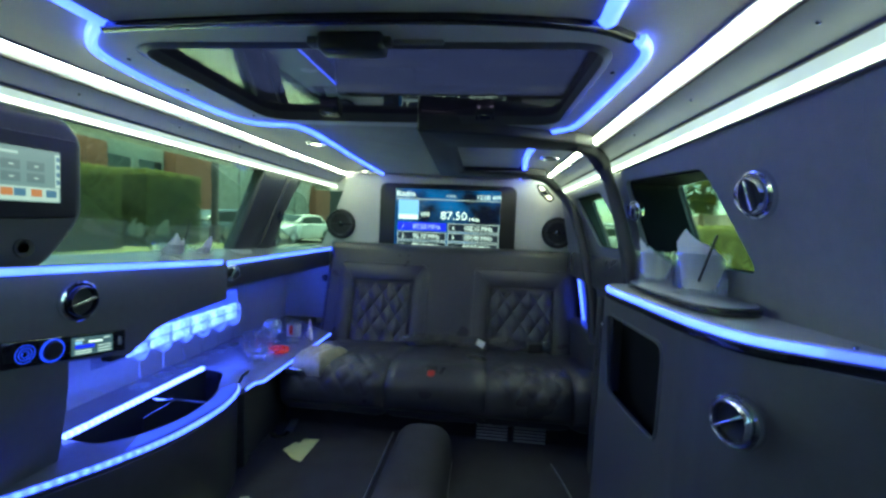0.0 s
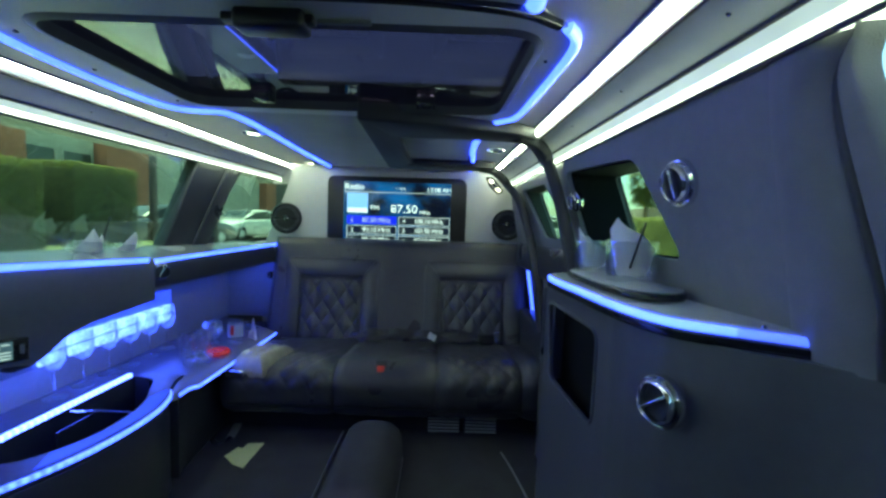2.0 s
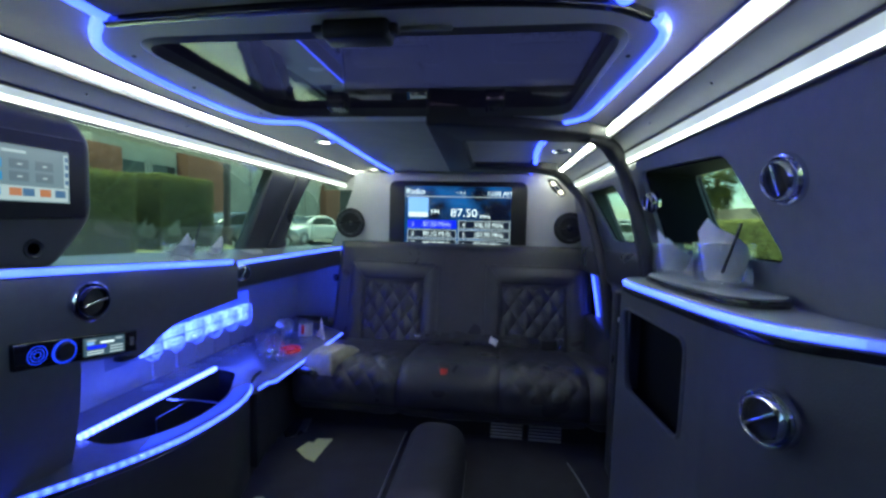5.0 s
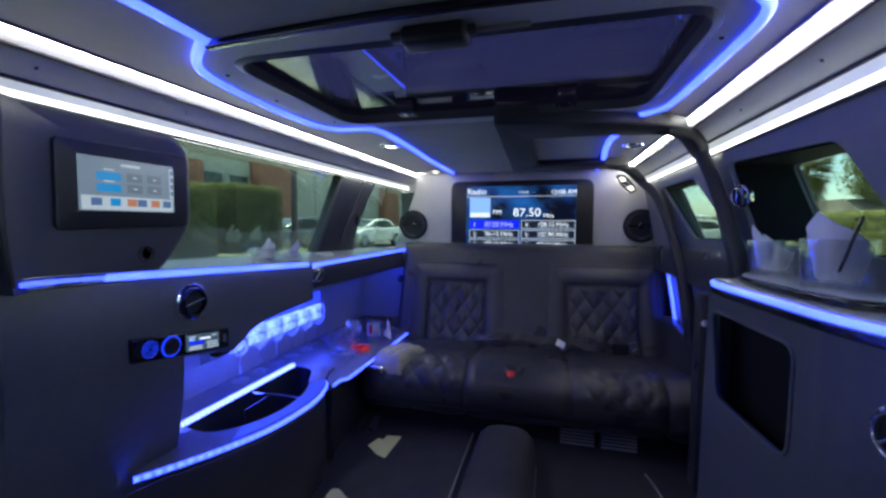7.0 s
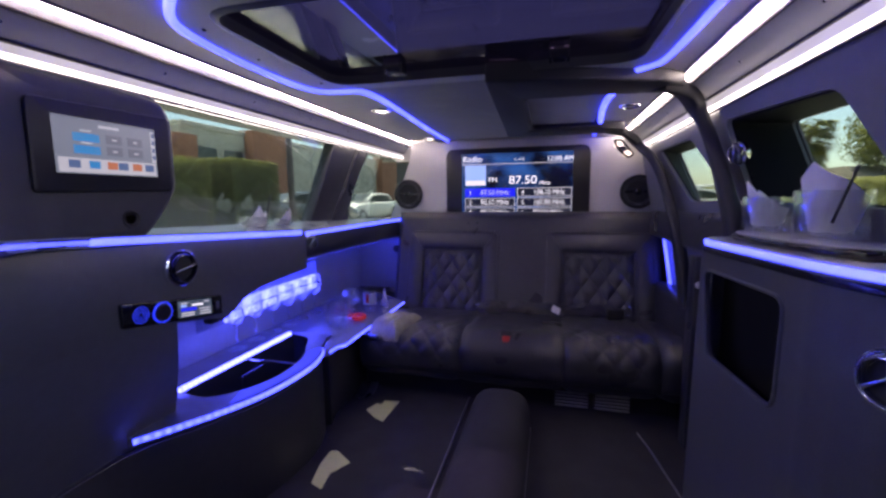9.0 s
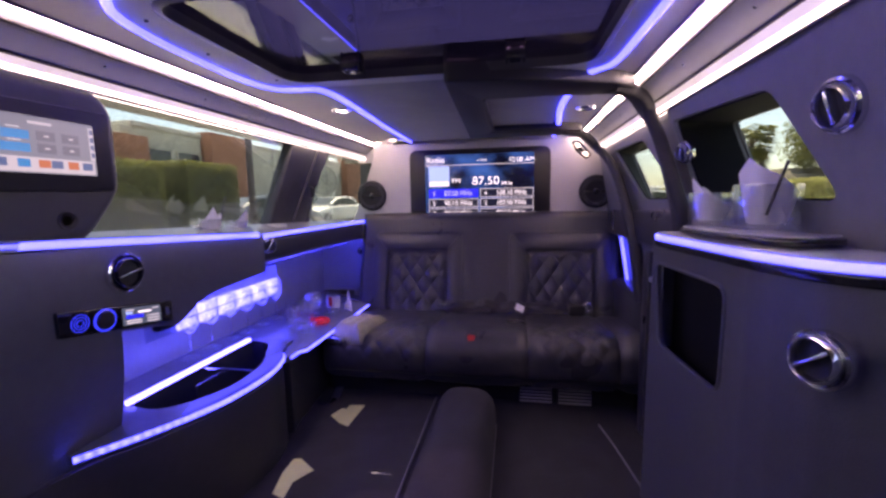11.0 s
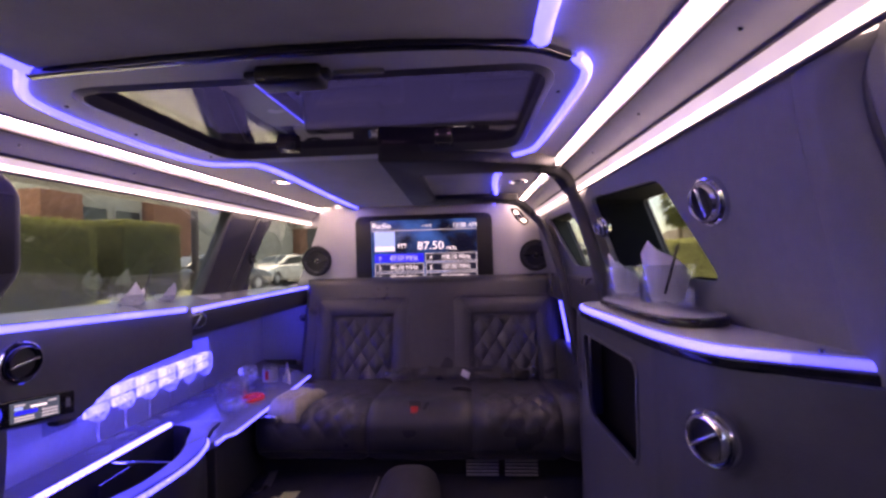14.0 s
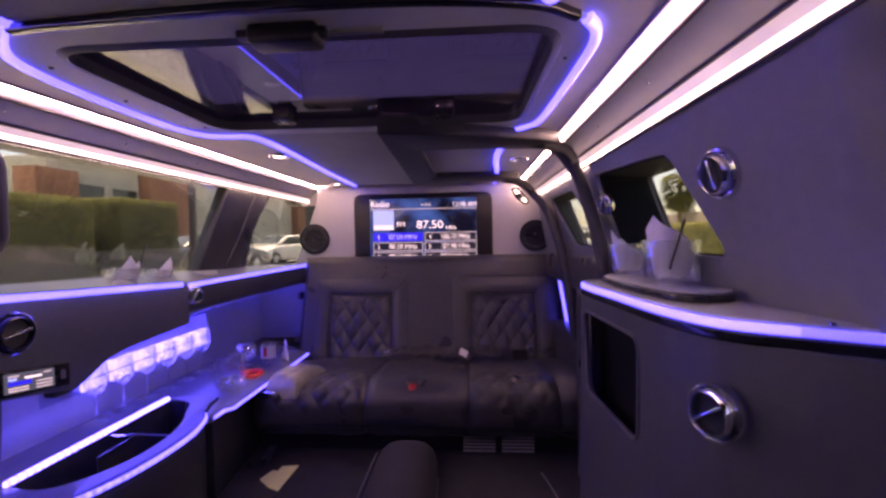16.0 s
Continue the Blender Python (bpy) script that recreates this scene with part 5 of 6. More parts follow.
part("faceplate", prism(radio_poly(0.448, 0.690, -0.024, 0.024), "x", -0.603, -0.592, 0.003), M_GLOSSBLACK, radio)
part("display", prism(radio_poly(0.566, 0.655, -0.018, 0.019), "x", -0.5925, -0.590), lit("radio_display", (0.06, 0.09, 0.13), 0.6), radio, "lit tuner display")
part("display_key", prism(radio_poly(0.572, 0.612, -0.004, 0.003), "x", -0.591, -0.5892), M_BLUEKEY, radio)
for q in range(3):
    part("display_line", prism(radio_poly(0.620, 0.650, -0.015 + q * 0.006, -0.0128 + q * 0.006), "x", -0.591, -0.5892), M_INK2, radio)
for q in range(2):
    part("display_line", prism(radio_poly(0.572, 0.606, -0.015 + q * 0.005, -0.0125 + q * 0.005), "x", -0.591, -0.5892), M_INK2, radio)
part("display_line", prism(radio_poly(0.634, 0.648, 0.012, 0.0145), "x", -0.591, -0.5892), M_INK2, radio)
part("display_art", prism(radio_poly(0.572, 0.586, 0.005, 0.010), "x", -0.591, -0.5892), M_ART, radio)
part("display_line", prism(radio_poly(0.572, 0.590, 0.012, 0.0145), "x", -0.591, -0.5892), M_INK2, radio)
part("display_line", prism(radio_poly(0.60, 0.63, 0.006, 0.010), "x", -0.591, -0.5892), M_INK, radio)
kn = part("dial", lathe([(0.018, 0.0), (0.017, 0.006), (0.015, 0.008), (0.0, 0.008)], (-0.593, 0.520, rz(0.52, 0)), (1, 0, 0), 28), M_BLACK, radio)
part("dial_ring", lathe([(0.0222, 0.0), (0.0222, 0.003), (0.0190, 0.004), (0.0190, 0.0)], (-0.593, 0.520, rz(0.52, 0)), (1, 0, 0), 32, cap=False), M_BLUE_RING, kn, "blue lit ring")
for r in (0.006, 0.011, 0.016):
    part("key_arc", sweep([(-0.5915, 0.474 + r * math.cos(a), rz(0.474, 0) + r * math.sin(a)) for a in [q * math.pi / 12 for q in range(24)]], circle(0.0008, 6), up=(1, 0, 0), closed=True), M_BLUE_RING, radio, "blue lit arc")
part("usb_port", prism(radio_poly(0.670, 0.678, -0.008, 0.010), "x", -0.5925, -0.5905), M_PIPING, radio)
part("bracket", box(-0.63, -0.604, 0.655, 0.700, 0.478, 0.492, 0.004), M_BLACK, bar)

hook = thing("coat_knob", (-0.62, 1.93, 0.51), "small black round knob on the metal end sheet", "knob")
part("ball", lathe([(0.006, 0.0), (0.006, 0.012), (0.016, 0.016), (0.018, 0.024), (0.012, 0.032), (0.0, 0.034)], (-0.625, 1.965, 0.505), (0, -1, 0), 20), M_GLOSSBLACK, hook)

# ---------------------------------------------------------------- right-hand cabinet
def cz(y):
    return 0.705 - 0.023 * y


EDGE = [tuple(p)[:2] for p in curve_points([(0.590, 0.908, 0), (0.540, 0.902, 0), (0.512, 0.872, 0), (0.505, 0.79, 0), (0.509, 0.64, 0), (0.514, 0.48, 0), (0.537, 0.378, 0), (0.590, 0.328, 0), (0.642, 0.290, 0)], 6)]
cab = thing("side_cabinet", (0.58, 0.6, 0.0), "dark vinyl side cabinet with a curved lit counter", "cabinet")
part("counter", prism([*EDGE, (0.70, 0.23), (0.74, 0.908)], "z", -0.016, 0.0, 0.002, place=lambda c: (c.x, c.y, c.z + cz(c.y))), M_COUNTER, cab, "pale grey counter")
part("counter_light", sweep([(x - 0.003, y - 0.001, cz(y) - 0.009) for x, y in EDGE[4:-6]], rect(0.007, 0.0105, 0.003)), M_TINT_LED, cab, "glowing coloured counter edge")
part("counter_light_end", sweep([(x - 0.003, y - 0.001, cz(y) - 0.009) for x, y in EDGE[-7:]], rect(0.0068, 0.0103, 0.003)), M_END_LED, cab, "dimmer end of the lit edge")
part("under_trim", sweep([(x - 0.001, y, cz(y) - 0.022) for x, y in EDGE], rect(0.012, 0.014, 0.003)), M_GLOSSBLACK, cab, "glossy black trim under the counter")
OPEN = [(0.868, 0.617), (0.550, 0.627), (0.555, 0.452), (0.830, 0.436)]
side_plate = plate([(0.922, 0.0), (0.900, 0.664), (0.532, 0.664), (0.532, 0.0)], [rounded(OPEN, 0.03, 4)], "x", 0.0, 0.008, place=lambda c: (c.x + 0.512 + 0.02 * (c.y < 0.53), c.y, c.z))
part("side_panel", side_plate, M_CABINET, cab)


def front_skin(u, v):
    k = u * 9
    pts = [(0.5106, 0.541), (0.5116, 0.49), (0.5195, 0.44), (0.536, 0.385), (0.553, 0.355), (0.574, 0.328), (0.60, 0.30), (0.63, 0.275), (0.66, 0.235), (0.68, 0.15)]
    i = min(int(k), 8)
    a, b = Vector(pts[i]), Vector(pts[i + 1])
    p = a.lerp(b, k - i)
    z = (cz(p.y) - 0.028) * v
    return Vector((p.x + 0.02 * (1 - v) ** 2 * min(1.0, max(0.0, (u - 0.12) * 3.0)), p.y, z))


part("front_panel", sheet(front_skin, 54, 20, back=(0.05, 0.05, 0)), M_CABINET, cab)
part("opening_lip", sweep([(0.511, p[0], p[1]) for p in rounded(OPEN, 0.03, 4)], circle(0.0035, 8), up=(1, 0, 0), closed=True), M_CABINET, cab)
part("speaker_cloth", box(0.560, 0.566, 0.53, 0.898, 0.41, 0.64), M_CLOTH, cab, "black cloth inside the opening")
part("niche_top", box(0.522, 0.64, 0.53, 0.898, 0.64, 0.65), M_CLOTH, cab)
part("niche_floor", box(0.522, 0.64, 0.53, 0.90, 0.40, 0.41), M_CLOTH, cab)
part("rear_panel", box(0.535, 0.70, 0.902, 0.925, 0.0, 0.64, 0.006), M_CABINET, cab)
for ex, ey in ((0.606, 0.302),):
    part("stud", lathe([(0.003, 0.0), (0.003, 0.003), (0.0, 0.004)], (ex, ey + 0.01, cz(ey)), (0, 0, 1), 10), M_CHROME, cab)

tray = thing("serving_tray", (0.62, 0.65, cz(0.65)), "black-edged mirrored tray on the counter", "tray")
TRAY = rounded([(0.572, 0.880), (0.531, 0.81), (0.520, 0.70), (0.521, 0.58), (0.529, 0.49), (0.556, 0.458), (0.605, 0.464), (0.632, 0.50), (0.632, 0.880)], 0.03, 4)
part("base", prism(TRAY, "z", 0.0015, 0.014, 0.003, place=lambda c: (c.x, c.y, c.z + cz(c.y))), M_GLOSSBLACK, tray)
part("top", prism([(0.593 + (x - 0.593) * 0.94, 0.65 + (y - 0.65) * 0.96) for x, y in TRAY], "z", 0.0145, 0.0165, 0.0006, place=lambda c: (c.x, c.y, c.z + cz(c.y))), M_COUNTER, tray, "pale mirrored top")
napkin_glass(0.587, 0.606, cz(0.606) + 0.017, 0.046, 0.074, "clear rocks glass holding a napkin on the tray", [(0.28, 1.1, 1.25, 1.42)], 4.20, ((0.567, 0.567, 0.735), (0.585, 0.556, 0.815)))
napkin_glass(0.592, 0.812, cz(0.812) + 0.017, 0.041, 0.068, "clear rocks glass holding a napkin on the tray", [(0.08, 0.5, 0.95, 1.36), (0.5, 3.0, 3.0, 0.62)], 4.30)

# rear door: armrest, lit slot and belt hook
arm = part("padded_rail", prism(rounded([(1.06, 0.60), (1.06, 0.715), (1.20, 0.725), (1.90, 0.705), (1.90, 0.60)], 0.02), "x", 0.612, 0.70, 0.015, 3), M_LEATHER)
tagged(arm, "black padded rest below the door window", "armrest", kind="structure")
slot = part("door_slot_light", sweep([(0.646, 1.80, 0.615), (0.652, 1.80, 0.585), (0.667, 1.80, 0.50), (0.684, 1.80, 0.396)], rect(0.010, 0.020, 0.003), up=(0, -1, 0)), M_TINT_LED)
tagged(slot, "thin glowing coloured strip beside the bench", "led strip", "accent light strips")
hook_b = thing("belt_hook", (0.683, 1.80, 0.37), "small glossy belt hook hanging below the lit strip", "hook")
part("plate", box(0.672, 0.694, 1.796, 1.804, 0.352, 0.382, 0.003), M_CHROME, hook_b)
part("hook", sweep(curve_points([(0.682, 1.798, 0.356), (0.676, 1.790, 0.335), (0.684, 1.782, 0.315), (0.696, 1.784, 0.306), (0.700, 1.790, 0.318)], 5), circle(0.0045, 8), up=(0, 1, 0)), M_CHROME, hook_b)
glim = part("courtesy_light", prism([(0.650, 0.716), (0.690, 0.688), (0.690, 0.682), (0.646, 0.704)], "y", 1.944, 1.956), M_TINT_LED)
tagged(glim, "small glowing coloured courtesy light above the bench corner", "lamp")
setting("trim", box(0.588, 0.70, 1.19, 1.25, 0.0, 0.60, 0.006), M_LEATHER, "black upholstered door jamb behind the cabinet", "trim")
stud = part("door_button", lathe([(0.010, 0.0), (0.010, 0.004), (0.006, 0.006), (0.0, 0.006)], (0.601, 1.1905, 0.516), (0, -1, 0), 18), M_NAPKIN)
tagged(stud, "small white courtesy light button on the door post", "button")

# ---------------------------------------------------------------- on the floor
def hump(u, v):
    y = -0.9 + 2.17 * u
    a = math.pi * v
    end = 1.0 if y < 1.17 else math.sqrt(max(0.0, 1 - ((y - 1.17) / 0.10) ** 2))
    w, h = 0.100, 0.135 * (0.35 + 0.65 * end) if y < 1.26 else 0.05
    c, s = math.cos(a), math.sin(a)
    k = (abs(c) ** 3.0 + abs(s) ** 3.0) ** (-1 / 3.0)
    return Vector((0.030 - w * (0.8 + 0.2 * end) * c * k, y, h * s * k))


tunnel = thing("floor_tunnel", (0.03, 0.4, 0.0), "black carpeted floor tunnel with grey piping", "floor tunnel", kind="structure")
part("cover", sheet(hump, 60, 24), M_CARPET, tunnel)
for xs, y1 in ((-0.108, 1.36), (0.130, 1.20)):
    part("piping", sweep([(xs + 0.005, -0.9, 0.004), (xs, 0.6, 0.004), (xs - 0.002, y1, 0.004)], circle(0.0035, 8)), M_PIPING, tunnel, "thin grey piping")
seam = part("carpet_seam", sweep(curve_points([(0.47, 1.25, 0.003), (0.49, 1.157, 0.003), (0.51, 1.03, 0.003), (0.53, 0.9, 0.003)], 5), circle(0.003, 8)), M_PIPING)
tagged(seam, "curved grey carpet seam near the door", "carpet seam", kind="structure")


def paper(pts, label):
    p = part("paper_scrap", prism(pts, "z", 0.0015, 0.003), M_PAPER)
    tagged(p, label, "paper", "paper scraps on the floor")


paper([(-0.462, 1.18), (-0.445, 1.235), (-0.425, 1.232), (-0.422, 1.262), (-0.366, 1.268), (-0.372, 1.12), (-0.41, 1.135)], "torn cream paper scrap on the black carpet")
paper([(-0.462, 0.925), (-0.44, 0.93), (-0.377, 0.886), (-0.41, 0.83), (-0.40, 0.765), (-0.44, 0.78), (-0.46, 0.86)], "torn cream paper scrap near the bar")
strap = thing("floor_strap", (-0.52, 1.33, 0.0), "grey belt strap with clip lying on the floor", "strap")
part("webbing", sweep(curve_points([(-0.53, 1.445, 0.07), (-0.528, 1.425, 0.02), (-0.518, 1.385, 0.010), (-0.506, 1.335, 0.008), (-0.498, 1.285, 0.006)], 6), rect(0.032, 0.003, 0.001), up=(0.0, -0.6, 0.8)), M_STRAP, strap)
part("clip", sweep(curve_points([(-0.498, 1.290, 0.008), (-0.505, 1.255, 0.009), (-0.530, 1.246, 0.009), (-0.547, 1.270, 0.008)], 5), rect(0.017, 0.005, 0.001)), M_CHROME, strap, "bright metal clip")


# ---------------------------------------------------------------- outside
GZ = -0.42
M_ASPHALT = mat("asphalt", (0.11, 0.11, 0.105), 0.9, spread=0.25, scale=18, stain=0.2)
M_CONCRETE = mat("pale_concrete", (0.42, 0.41, 0.37), 0.85, spread=0.1, scale=6, stain=0.15)
M_GRASS = mat("grass", (0.12, 0.13, 0.05), 0.95, spread=0.4, scale=12, stain=0.3)
M_STUCCO = mat("grey_stucco", (0.34, 0.35, 0.31), 0.9, spread=0.08, scale=4, stain=0.12)
M_BRICK = mat("red_brown_brick", (0.26, 0.12, 0.075), 0.9, spread=0.2, scale=9, stain=0.15)
M_SHADEGLASS = mat("dark_window_band", (0.035, 0.045, 0.045), 0.15, spread=0.2, scale=2)
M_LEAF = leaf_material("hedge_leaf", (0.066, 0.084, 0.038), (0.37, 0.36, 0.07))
# Leaf copy lightened, so the street hedge's sunlight is partly in its colour.
M_LEAF2 = leaf_material("sunlit_leaf", (0.25, 0.25, 0.09), (0.42, 0.39, 0.09))
M_TWIG = mat("hedge_core", (0.070, 0.075, 0.038), 0.95, spread=0.4, scale=8)
M_BARK = mat("palm_bark", (0.16, 0.12, 0.085), 0.9, spread=0.3, scale=6)
M_TILE = mat("roof_shingle", (0.26, 0.22, 0.18), 0.9, spread=0.2, scale=10)
M_HOUSE = mat("house_plaster", (0.48, 0.46, 0.40), 0.9)
M_POST = mat("dark_bronze_post", (0.045, 0.036, 0.040), 0.5)
M_TYRE = mat("tyre", (0.02, 0.02, 0.02), 0.8)

setting("chassis", box(-0.84, 0.72, -0.95, 2.70, GZ, -0.05), M_BLACK, "dark underside of the car body", "car body")
setting("ground", box(-400, 400, -400, 400, GZ - 0.5, GZ), M_CONCRETE, "pale concrete ground reaching to the horizon", "ground")
setting("road", box(-13.2, -6.7, 12.2, 90, GZ - 0.2, GZ + 0.004), M_ASPHALT, "grey asphalt parking lane", "road")
setting("lawn", box(-12.9, -6.9, -40, 11.3, GZ - 0.2, GZ + 0.42, 0.12, 3), M_GRASS, "strip of grass under the hedges", "lawn")
setting("lawn_far", box(3.2, 60, -40, 14.0, GZ - 0.2, GZ + 0.06, 0.03), M_GRASS, "wide lawn beside the street", "lawn")


def leaves(n, place, size, seed, loose=0.8):
    """Many small leaves; place(random) gives a point and an outward direction."""
    rnd = random.Random(seed)
    verts, faces = [], []
    for _ in range(n):
        p, d = place(rnd)
        d = Vector(d) + Vector((rnd.uniform(-1, 1), rnd.uniform(-1, 1), rnd.uniform(-0.6, 1))) * loose
        q = d.to_track_quat("Z", "Y")
        s = size * rnd.uniform(0.6, 1.4)
        a = rnd.uniform(0, 6.28)
        k = len(verts)
        for x, y, z in ((-0.5, 0, 0), (0, -0.3, 0.08), (0.5, 0, 0), (0, 0.3, 0.08)):
            c, sn = math.cos(a), math.sin(a)
            v = q @ Vector((s * (x * c - y * sn), s * (x * sn + y * c), s * z))
            verts.append(Vector(p) + v)
        faces.append((k, k + 1, k + 2, k + 3))
    me = bpy.data.meshes.new("leaves")
    me.from_pydata(verts, [], faces)
    bm = bmesh.new()
    bm.from_mesh(me)
    bpy.data.meshes.remove(me)
    return bm


def hedge(x0, x1, y0, y1, z0, z1, n, label, material, seed, size=0.038):
    h = thing("hedge", ((x0 + x1) / 2, (y0 + y1) / 2, z0), label, "hedge", "clipped hedges")
    part("core", box(x0 + 0.06, x1 - 0.06, y0 + 0.06, y1 - 0.06, z0, z1 - 0.10, 0.08), M_TWIG, h)

    def place(r):
        f = r.random()
        x, y, z = r.uniform(x0, x1), r.uniform(y0, y1), r.uniform(z0 + 0.05, z1)
        if f < 0.35:
            return (x, y, z1 + r.uniform(-0.09, 0.045)), (r.uniform(-1, 1), r.uniform(-1, 1), 0.5)
        if f < 0.75:
            near = x1 if x1 < 0 else x0
            return (near + r.uniform(-0.03, 0.03), y, z), (1 if x1 < 0 else -1, 0, 0.1)
        return (x, (y0 if r.random() < 0.6 else y1) + r.uniform(-0.05, 0.05), z), (0, -1, 0.1)
    lv = part("leaves", leaves(n, place, size, seed, 0.45), material, h, "small dense leaves")
    lv["kind"] = "stuff"


hedge(-9.4, -7.72, 3.2, 8.16, GZ + 0.10, 1.70, 60000, "square clipped green hedge beside the parking lot", M_LEAF, 1)
hedge(-10.7, -9.5, 8.8, 10.6, GZ + 0.10, 1.83, 24000, "square clipped green hedge further back", M_LEAF, 2)
hedge(-9.4, -7.72, 8.84, 10.7, GZ + 0.10, 1.81, 40000, "square clipped green hedge block", M_LEAF, 3)
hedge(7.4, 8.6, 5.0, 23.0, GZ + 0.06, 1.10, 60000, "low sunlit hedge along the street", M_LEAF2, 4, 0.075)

# office building with brick piers and window bands
office = thing("office_building", (-16, 20, GZ), "low grey office building with brick piers", "building")
part("wall", box(-24, -14.0, 13.0, 44, GZ, 3.72, 0.03), M_STUCCO, office)
part("wall", box(-24, -14.2, 12.3, 13.0, GZ, 3.05, 0.03), M_STUCCO, office)
part("parapet", box(-24.1, -13.93, 13.4, 44, 3.72, 3.94, 0.03), M_CONCRETE, office)
for y0, y1, z1 in ((12.15, 13.62, 3.32), (16.9, 19.5, 4.02), (32.2, 35.6, 4.6)):
    part("brick_pier", box(-14.25, -13.45, y0, y1, GZ, z1, 0.02), M_BRICK, office, "red-brown brick pier")
for y0, y1 in ((13.75, 15.15), (15.5, 16.75)):
    w = part("window", box(-14.02, -13.975, y0, y1, 2.10, 2.98), M_SHADEGLASS, office)
    part("frame", join(box(-13.99, -13.94, y0 - 0.05, y0, 2.05, 3.03), box(-13.99, -13.94, y1, y1 + 0.05, 2.05, 3.03), box(-13.99, -13.94, y0, y1, 2.05, 2.10)), M_CONCRETE, w)
for yj in (22.5, 26.0, 29.5):
    part("joint", box(-14.004, -13.985, yj, yj + 0.06, GZ, 3.70), M_SHADEGLASS, office, "dark wall joint")
office2 = thing("far_wing", (-16, 70, GZ), "pale office wing far down the lot", "building")
part("wall", box(-30, -13, 44, 90, GZ, 5.2, 0.03), M_STUCCO, office2)
for q in range(6):
    part("window", box(-13.02, -12.97, 47 + q * 6, 51 + q * 6, 1.4, 3.2), M_SHADEGLASS, office2)


def car(x, y, turn, paint, label):
    """A saloon car, 4.6 m long, its nose along +y before turning."""
    m = pose(x, y, GZ, 0, 0, turn)
    c = thing("parked_car", (x, y, GZ), label, "car", "parked cars")
    body = rounded([(-2.28, 0.30), (-2.30, 0.78), (-2.15, 0.98), (-1.70, 1.02), (1.05, 0.98), (1.95, 0.82), (2.28, 0.62), (2.28, 0.28), (1.78, 0.24), (-1.78, 0.24)], 0.10, 3)
    cabin = rounded([(-1.85, 0.98), (-1.15, 1.42), (-0.55, 1.48), (0.25, 1.43), (1.15, 0.96)], 0.12, 3)
    bm = prism(body, "x", -0.90, 0.90, 0.09, 3)
    part("body", moved(bm, m), paint, c)
    bm = prism(cabin, "x", -0.72, 0.72, 0.10, 3)
    part("cabin", moved(bm, m), paint, c)
    for s in (-1, 1):
        part("side_window", moved(prism(rounded([(-1.45, 1.03), (-1.02, 1.33), (-0.50, 1.39), (0.18, 1.35), (0.80, 1.02)], 0.06, 3), "x", s * 0.715, s * 0.735), m), M_SHADEGLASS, c)
        for wy in (-1.42, 1.40):
            t = part("tyre", moved(lathe([(0.20, -0.10), (0.31, -0.10), (0.33, -0.06), (0.33, 0.06), (0.31, 0.10), (0.20, 0.10)], (s * 0.83, wy, 0.33), (1, 0, 0), 28, cap=False), m), M_TYRE, c)
            part("rim", moved(lathe([(0.205, -0.06), (0.19, 0.08), (0.08, 0.095), (0.0, 0.095)], (s * 0.83, wy, 0.33), (s, 0, 0), 24), m), M_STEEL, t)
    part("windscreen", moved(prism([(0.27, 1.405), (1.05, 0.985), (1.07, 1.0), (0.29, 1.42)], "x", -0.62, 0.62), m), M_SHADEGLASS, c)
    part("headlight", moved(box(-0.80, -0.45, 2.18, 2.27, 0.62, 0.74, 0.03), m), M_CHROME, c)
    part("headlight", moved(box(0.45, 0.80, 2.18, 2.27, 0.62, 0.74, 0.03), m), M_CHROME, c)


M_GREYCAR = mat("dark_grey_car_paint", (0.06, 0.07, 0.08), 0.25, coat=1, spread=0.03)
M_WHITECAR = mat("white_car_paint", (0.72, 0.72, 0.70), 0.25, coat=1, spread=0.03)
car(-9.4, 14.6, -12, M_GREYCAR, "dark grey car parked before the office building")
car(-9.6, 20.6, 168, M_WHITECAR, "white saloon car parked before the office building")
M_SILVERCAR = mat("silver_car_paint", (0.36, 0.38, 0.40), 0.3, coat=1, spread=0.03)
car(6.1, 21.5, 82, M_SILVERCAR, "silver car parked on the far lot")
post = part("light_post", lathe([(0.16, 0.0), (0.16, 0.9), (0.11, 0.92), (0.10, 4.0)], (-8.2, 12.0, GZ), seg=14), M_POST)
tagged(post, "dark bronze steel lot lamp post", "post")


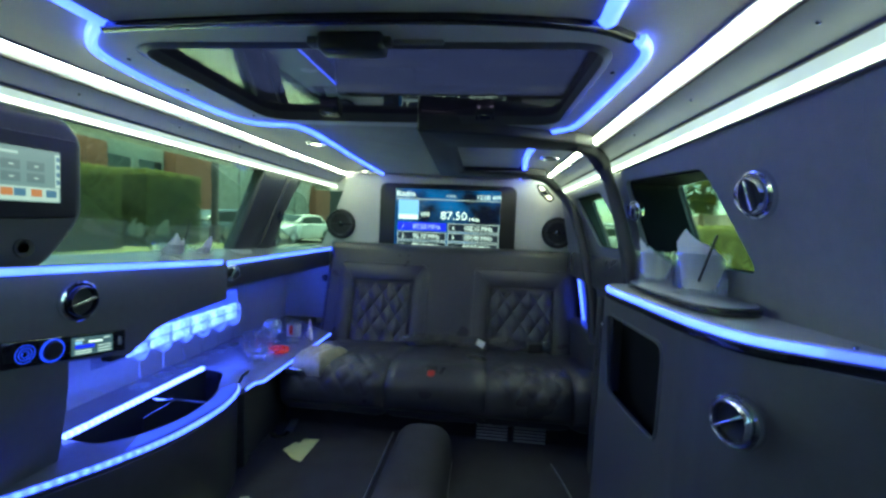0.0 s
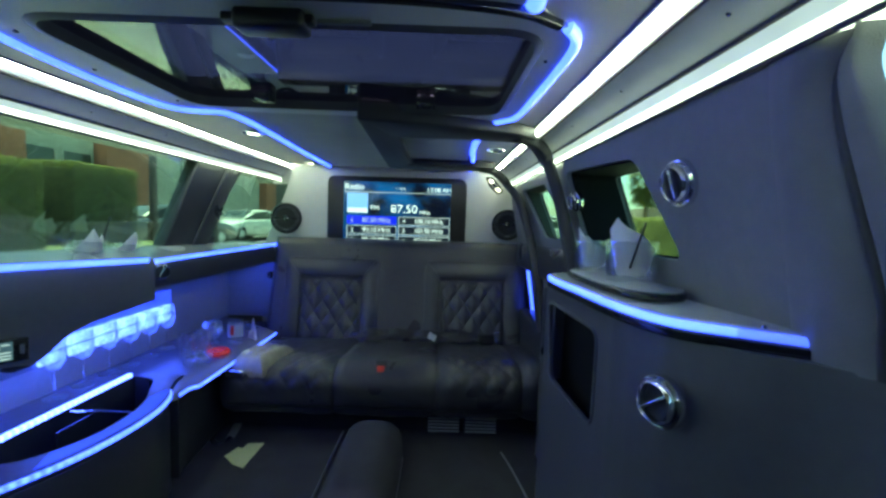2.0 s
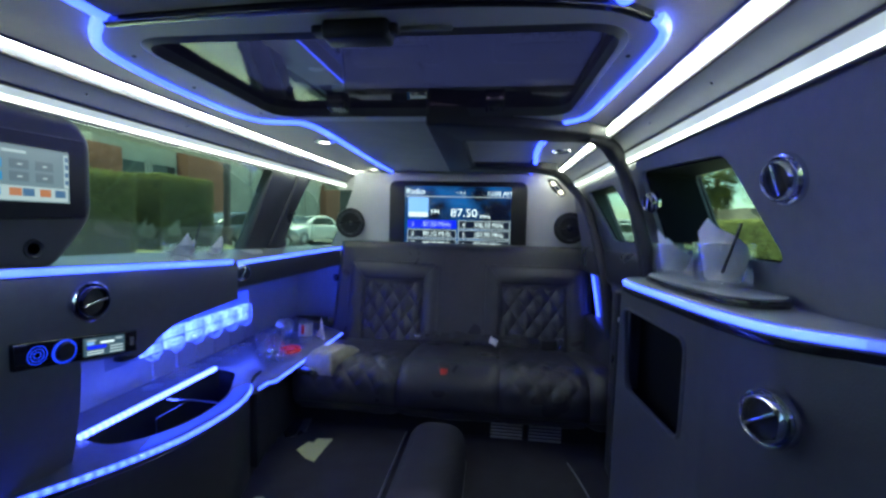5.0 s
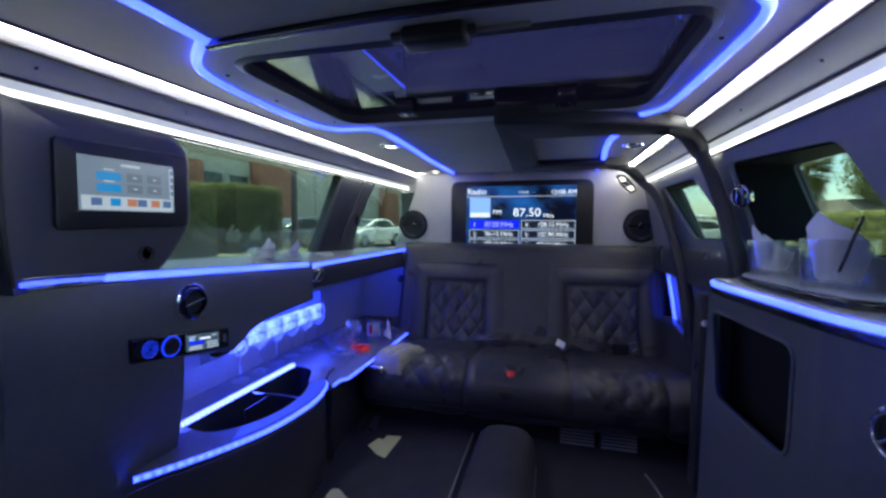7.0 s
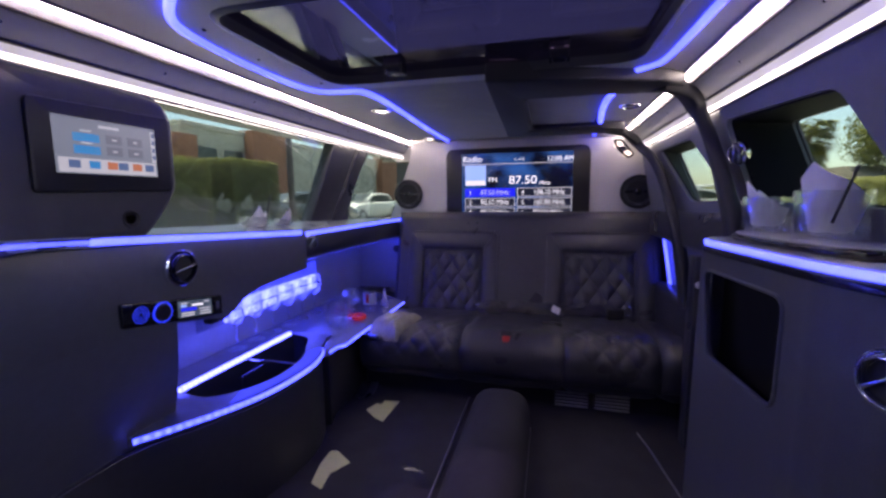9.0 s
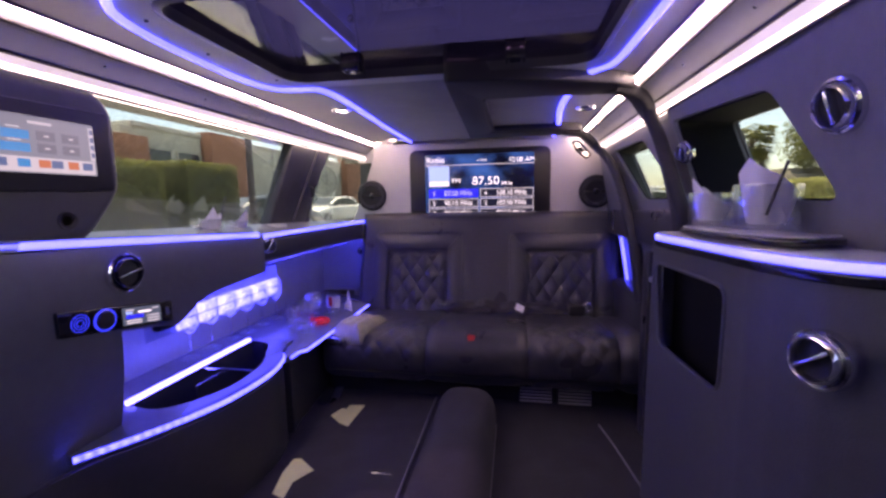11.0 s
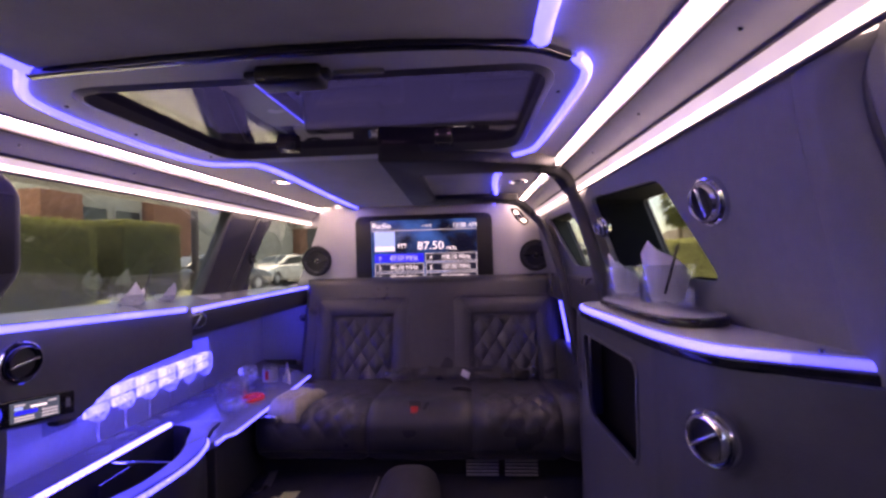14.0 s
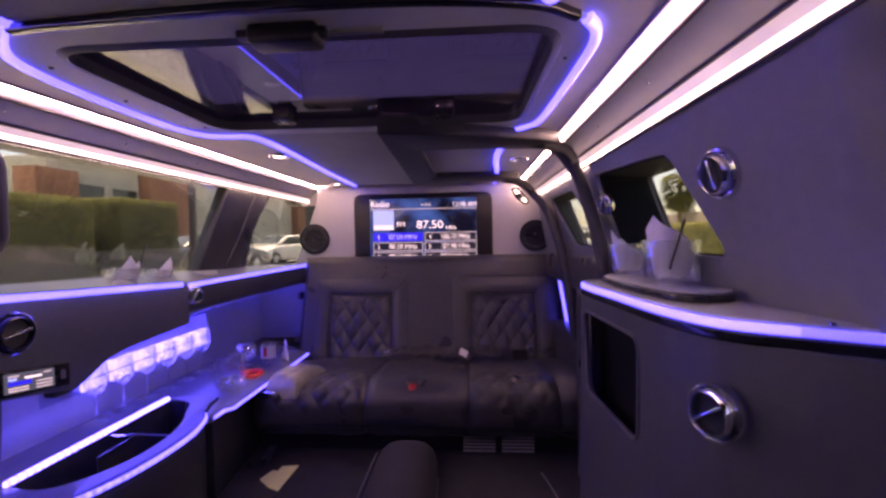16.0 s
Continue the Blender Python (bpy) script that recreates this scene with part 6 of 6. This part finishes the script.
def palm(x, y, h, seed, label):
    t = thing("palm_tree", (x, y, GZ), label, "tree")
    rnd = random.Random(seed)
    part("trunk", lathe([(0.24, 0), (0.17, 0.5), (0.15, h * 0.6), (0.17, h)], (x, y, GZ), seg=14), M_BARK, t)
    verts, faces = [], []
    for q in range(190):
        a, lift = rnd.uniform(0, 6.28), rnd.uniform(-1.1, 1.0)
        dead = q > 120
        base = Vector((x, y, GZ + h - (rnd.uniform(0.2, 1.4) if dead else 0)))
        out, side = Vector((math.cos(a), math.sin(a), 0)), Vector((-math.sin(a), math.cos(a), 0))
        reach, drop = (0.55, 1.5) if dead else (0.85, 0.55)
        tip0 = base + out * reach * rnd.uniform(0.7, 1.1) + Vector((0, 0, -0.2 if dead else lift * 0.8))
        for s in range(15):
            f = (s - 7) / 7
            k = len(verts)
            fan = out * math.cos(f * 1.25) + side * math.sin(f * 1.25)
            tip = tip0 + fan * 0.62 + Vector((0, 0, -drop * (0.4 if dead else 0.25 + 0.5 * f * f)))
            verts += [tip0 - side * 0.045, tip0 + side * 0.045, tip]
            faces.append((k, k + 1, k + 2))
        k = len(verts)
        verts += [base - side * 0.02, base + side * 0.02, tip0]
        faces.append((k, k + 1, k + 2))
    me = bpy.data.meshes.new("fronds")
    me.from_pydata(verts, [], faces)
    bm = bmesh.new()
    bm.from_mesh(me)
    bpy.data.meshes.remove(me)
    part("fronds", bm, M_LEAF, t, "fan of drooping fronds")


def tree(x, y, h, r, seed, label, n=14000):
    t = thing("tree", (x, y, GZ), label, "tree")
    rnd = random.Random(seed)
    part("trunk", lathe([(0.22, 0), (0.15, h * 0.3), (0.07, h * 0.75)], (x, y, GZ), seg=12), M_BARK, t)
    blobs = [(Vector((x + rnd.uniform(-r, r) * 0.7, y + rnd.uniform(-r, r) * 0.7, GZ + h * rnd.uniform(0.42, 0.95))), r * rnd.uniform(0.3, 0.55)) for _ in range(14)]
    for c, _ in blobs[:6]:
        part("limb", sweep([(x, y, GZ + h * 0.3), tuple(Vector((x, y, GZ + h * 0.3)).lerp(c, 0.6) + Vector((0, 0, 0.1))), tuple(c)], circle(0.04, 6), up=(0.3, 1, 0.2)), M_BARK, t)

    def place(rr):
        c, br = rr.choice(blobs)
        d = Vector((rr.gauss(0, 1), rr.gauss(0, 1), rr.gauss(0, 1))).normalized()
        return c + d * br * rr.uniform(0.5, 1.05), d
    part("crown", leaves(n, place, 0.13, seed), M_LEAF, t, "uneven leafy crown")


palm(14.3, 28.6, 4.55, 5, "fan palm beyond the side window")
tree(16.5, 24.8, 5.4, 2.1, 6, "leafy green tree across the street")
house = thing("house", (19, 27, GZ), "small plastered house with shingle roof", "house")
part("wall", box(15.2, 24.0, 25.0, 33.0, GZ, 1.45, 0.02), M_HOUSE, house)
part("roof", prism([(24.6, 1.40), (32.9, 1.40), (31.5, 2.15), (26.0, 2.15)], "x", 14.7, 24.5), M_TILE, house)
part("fascia", box(14.62, 14.70, 24.6, 33.0, 1.32, 1.44), M_WHITECAR, house)
part("window", box(15.16, 15.22, 27.5, 29.0, 0.2, 1.1), M_SHADEGLASS, house)
shed = thing("warehouse", (14, 45, GZ), "pale blue-grey warehouse far along the street", "building")
part("wall", box(7.5, 30, 36, 60, GZ, 1.55, 0.05), mat("pale_siding", (0.62, 0.65, 0.70), 0.7), shed)
part("door", box(9.0, 12.0, 35.95, 36.0, GZ, 1.35), M_SHADEGLASS, shed)
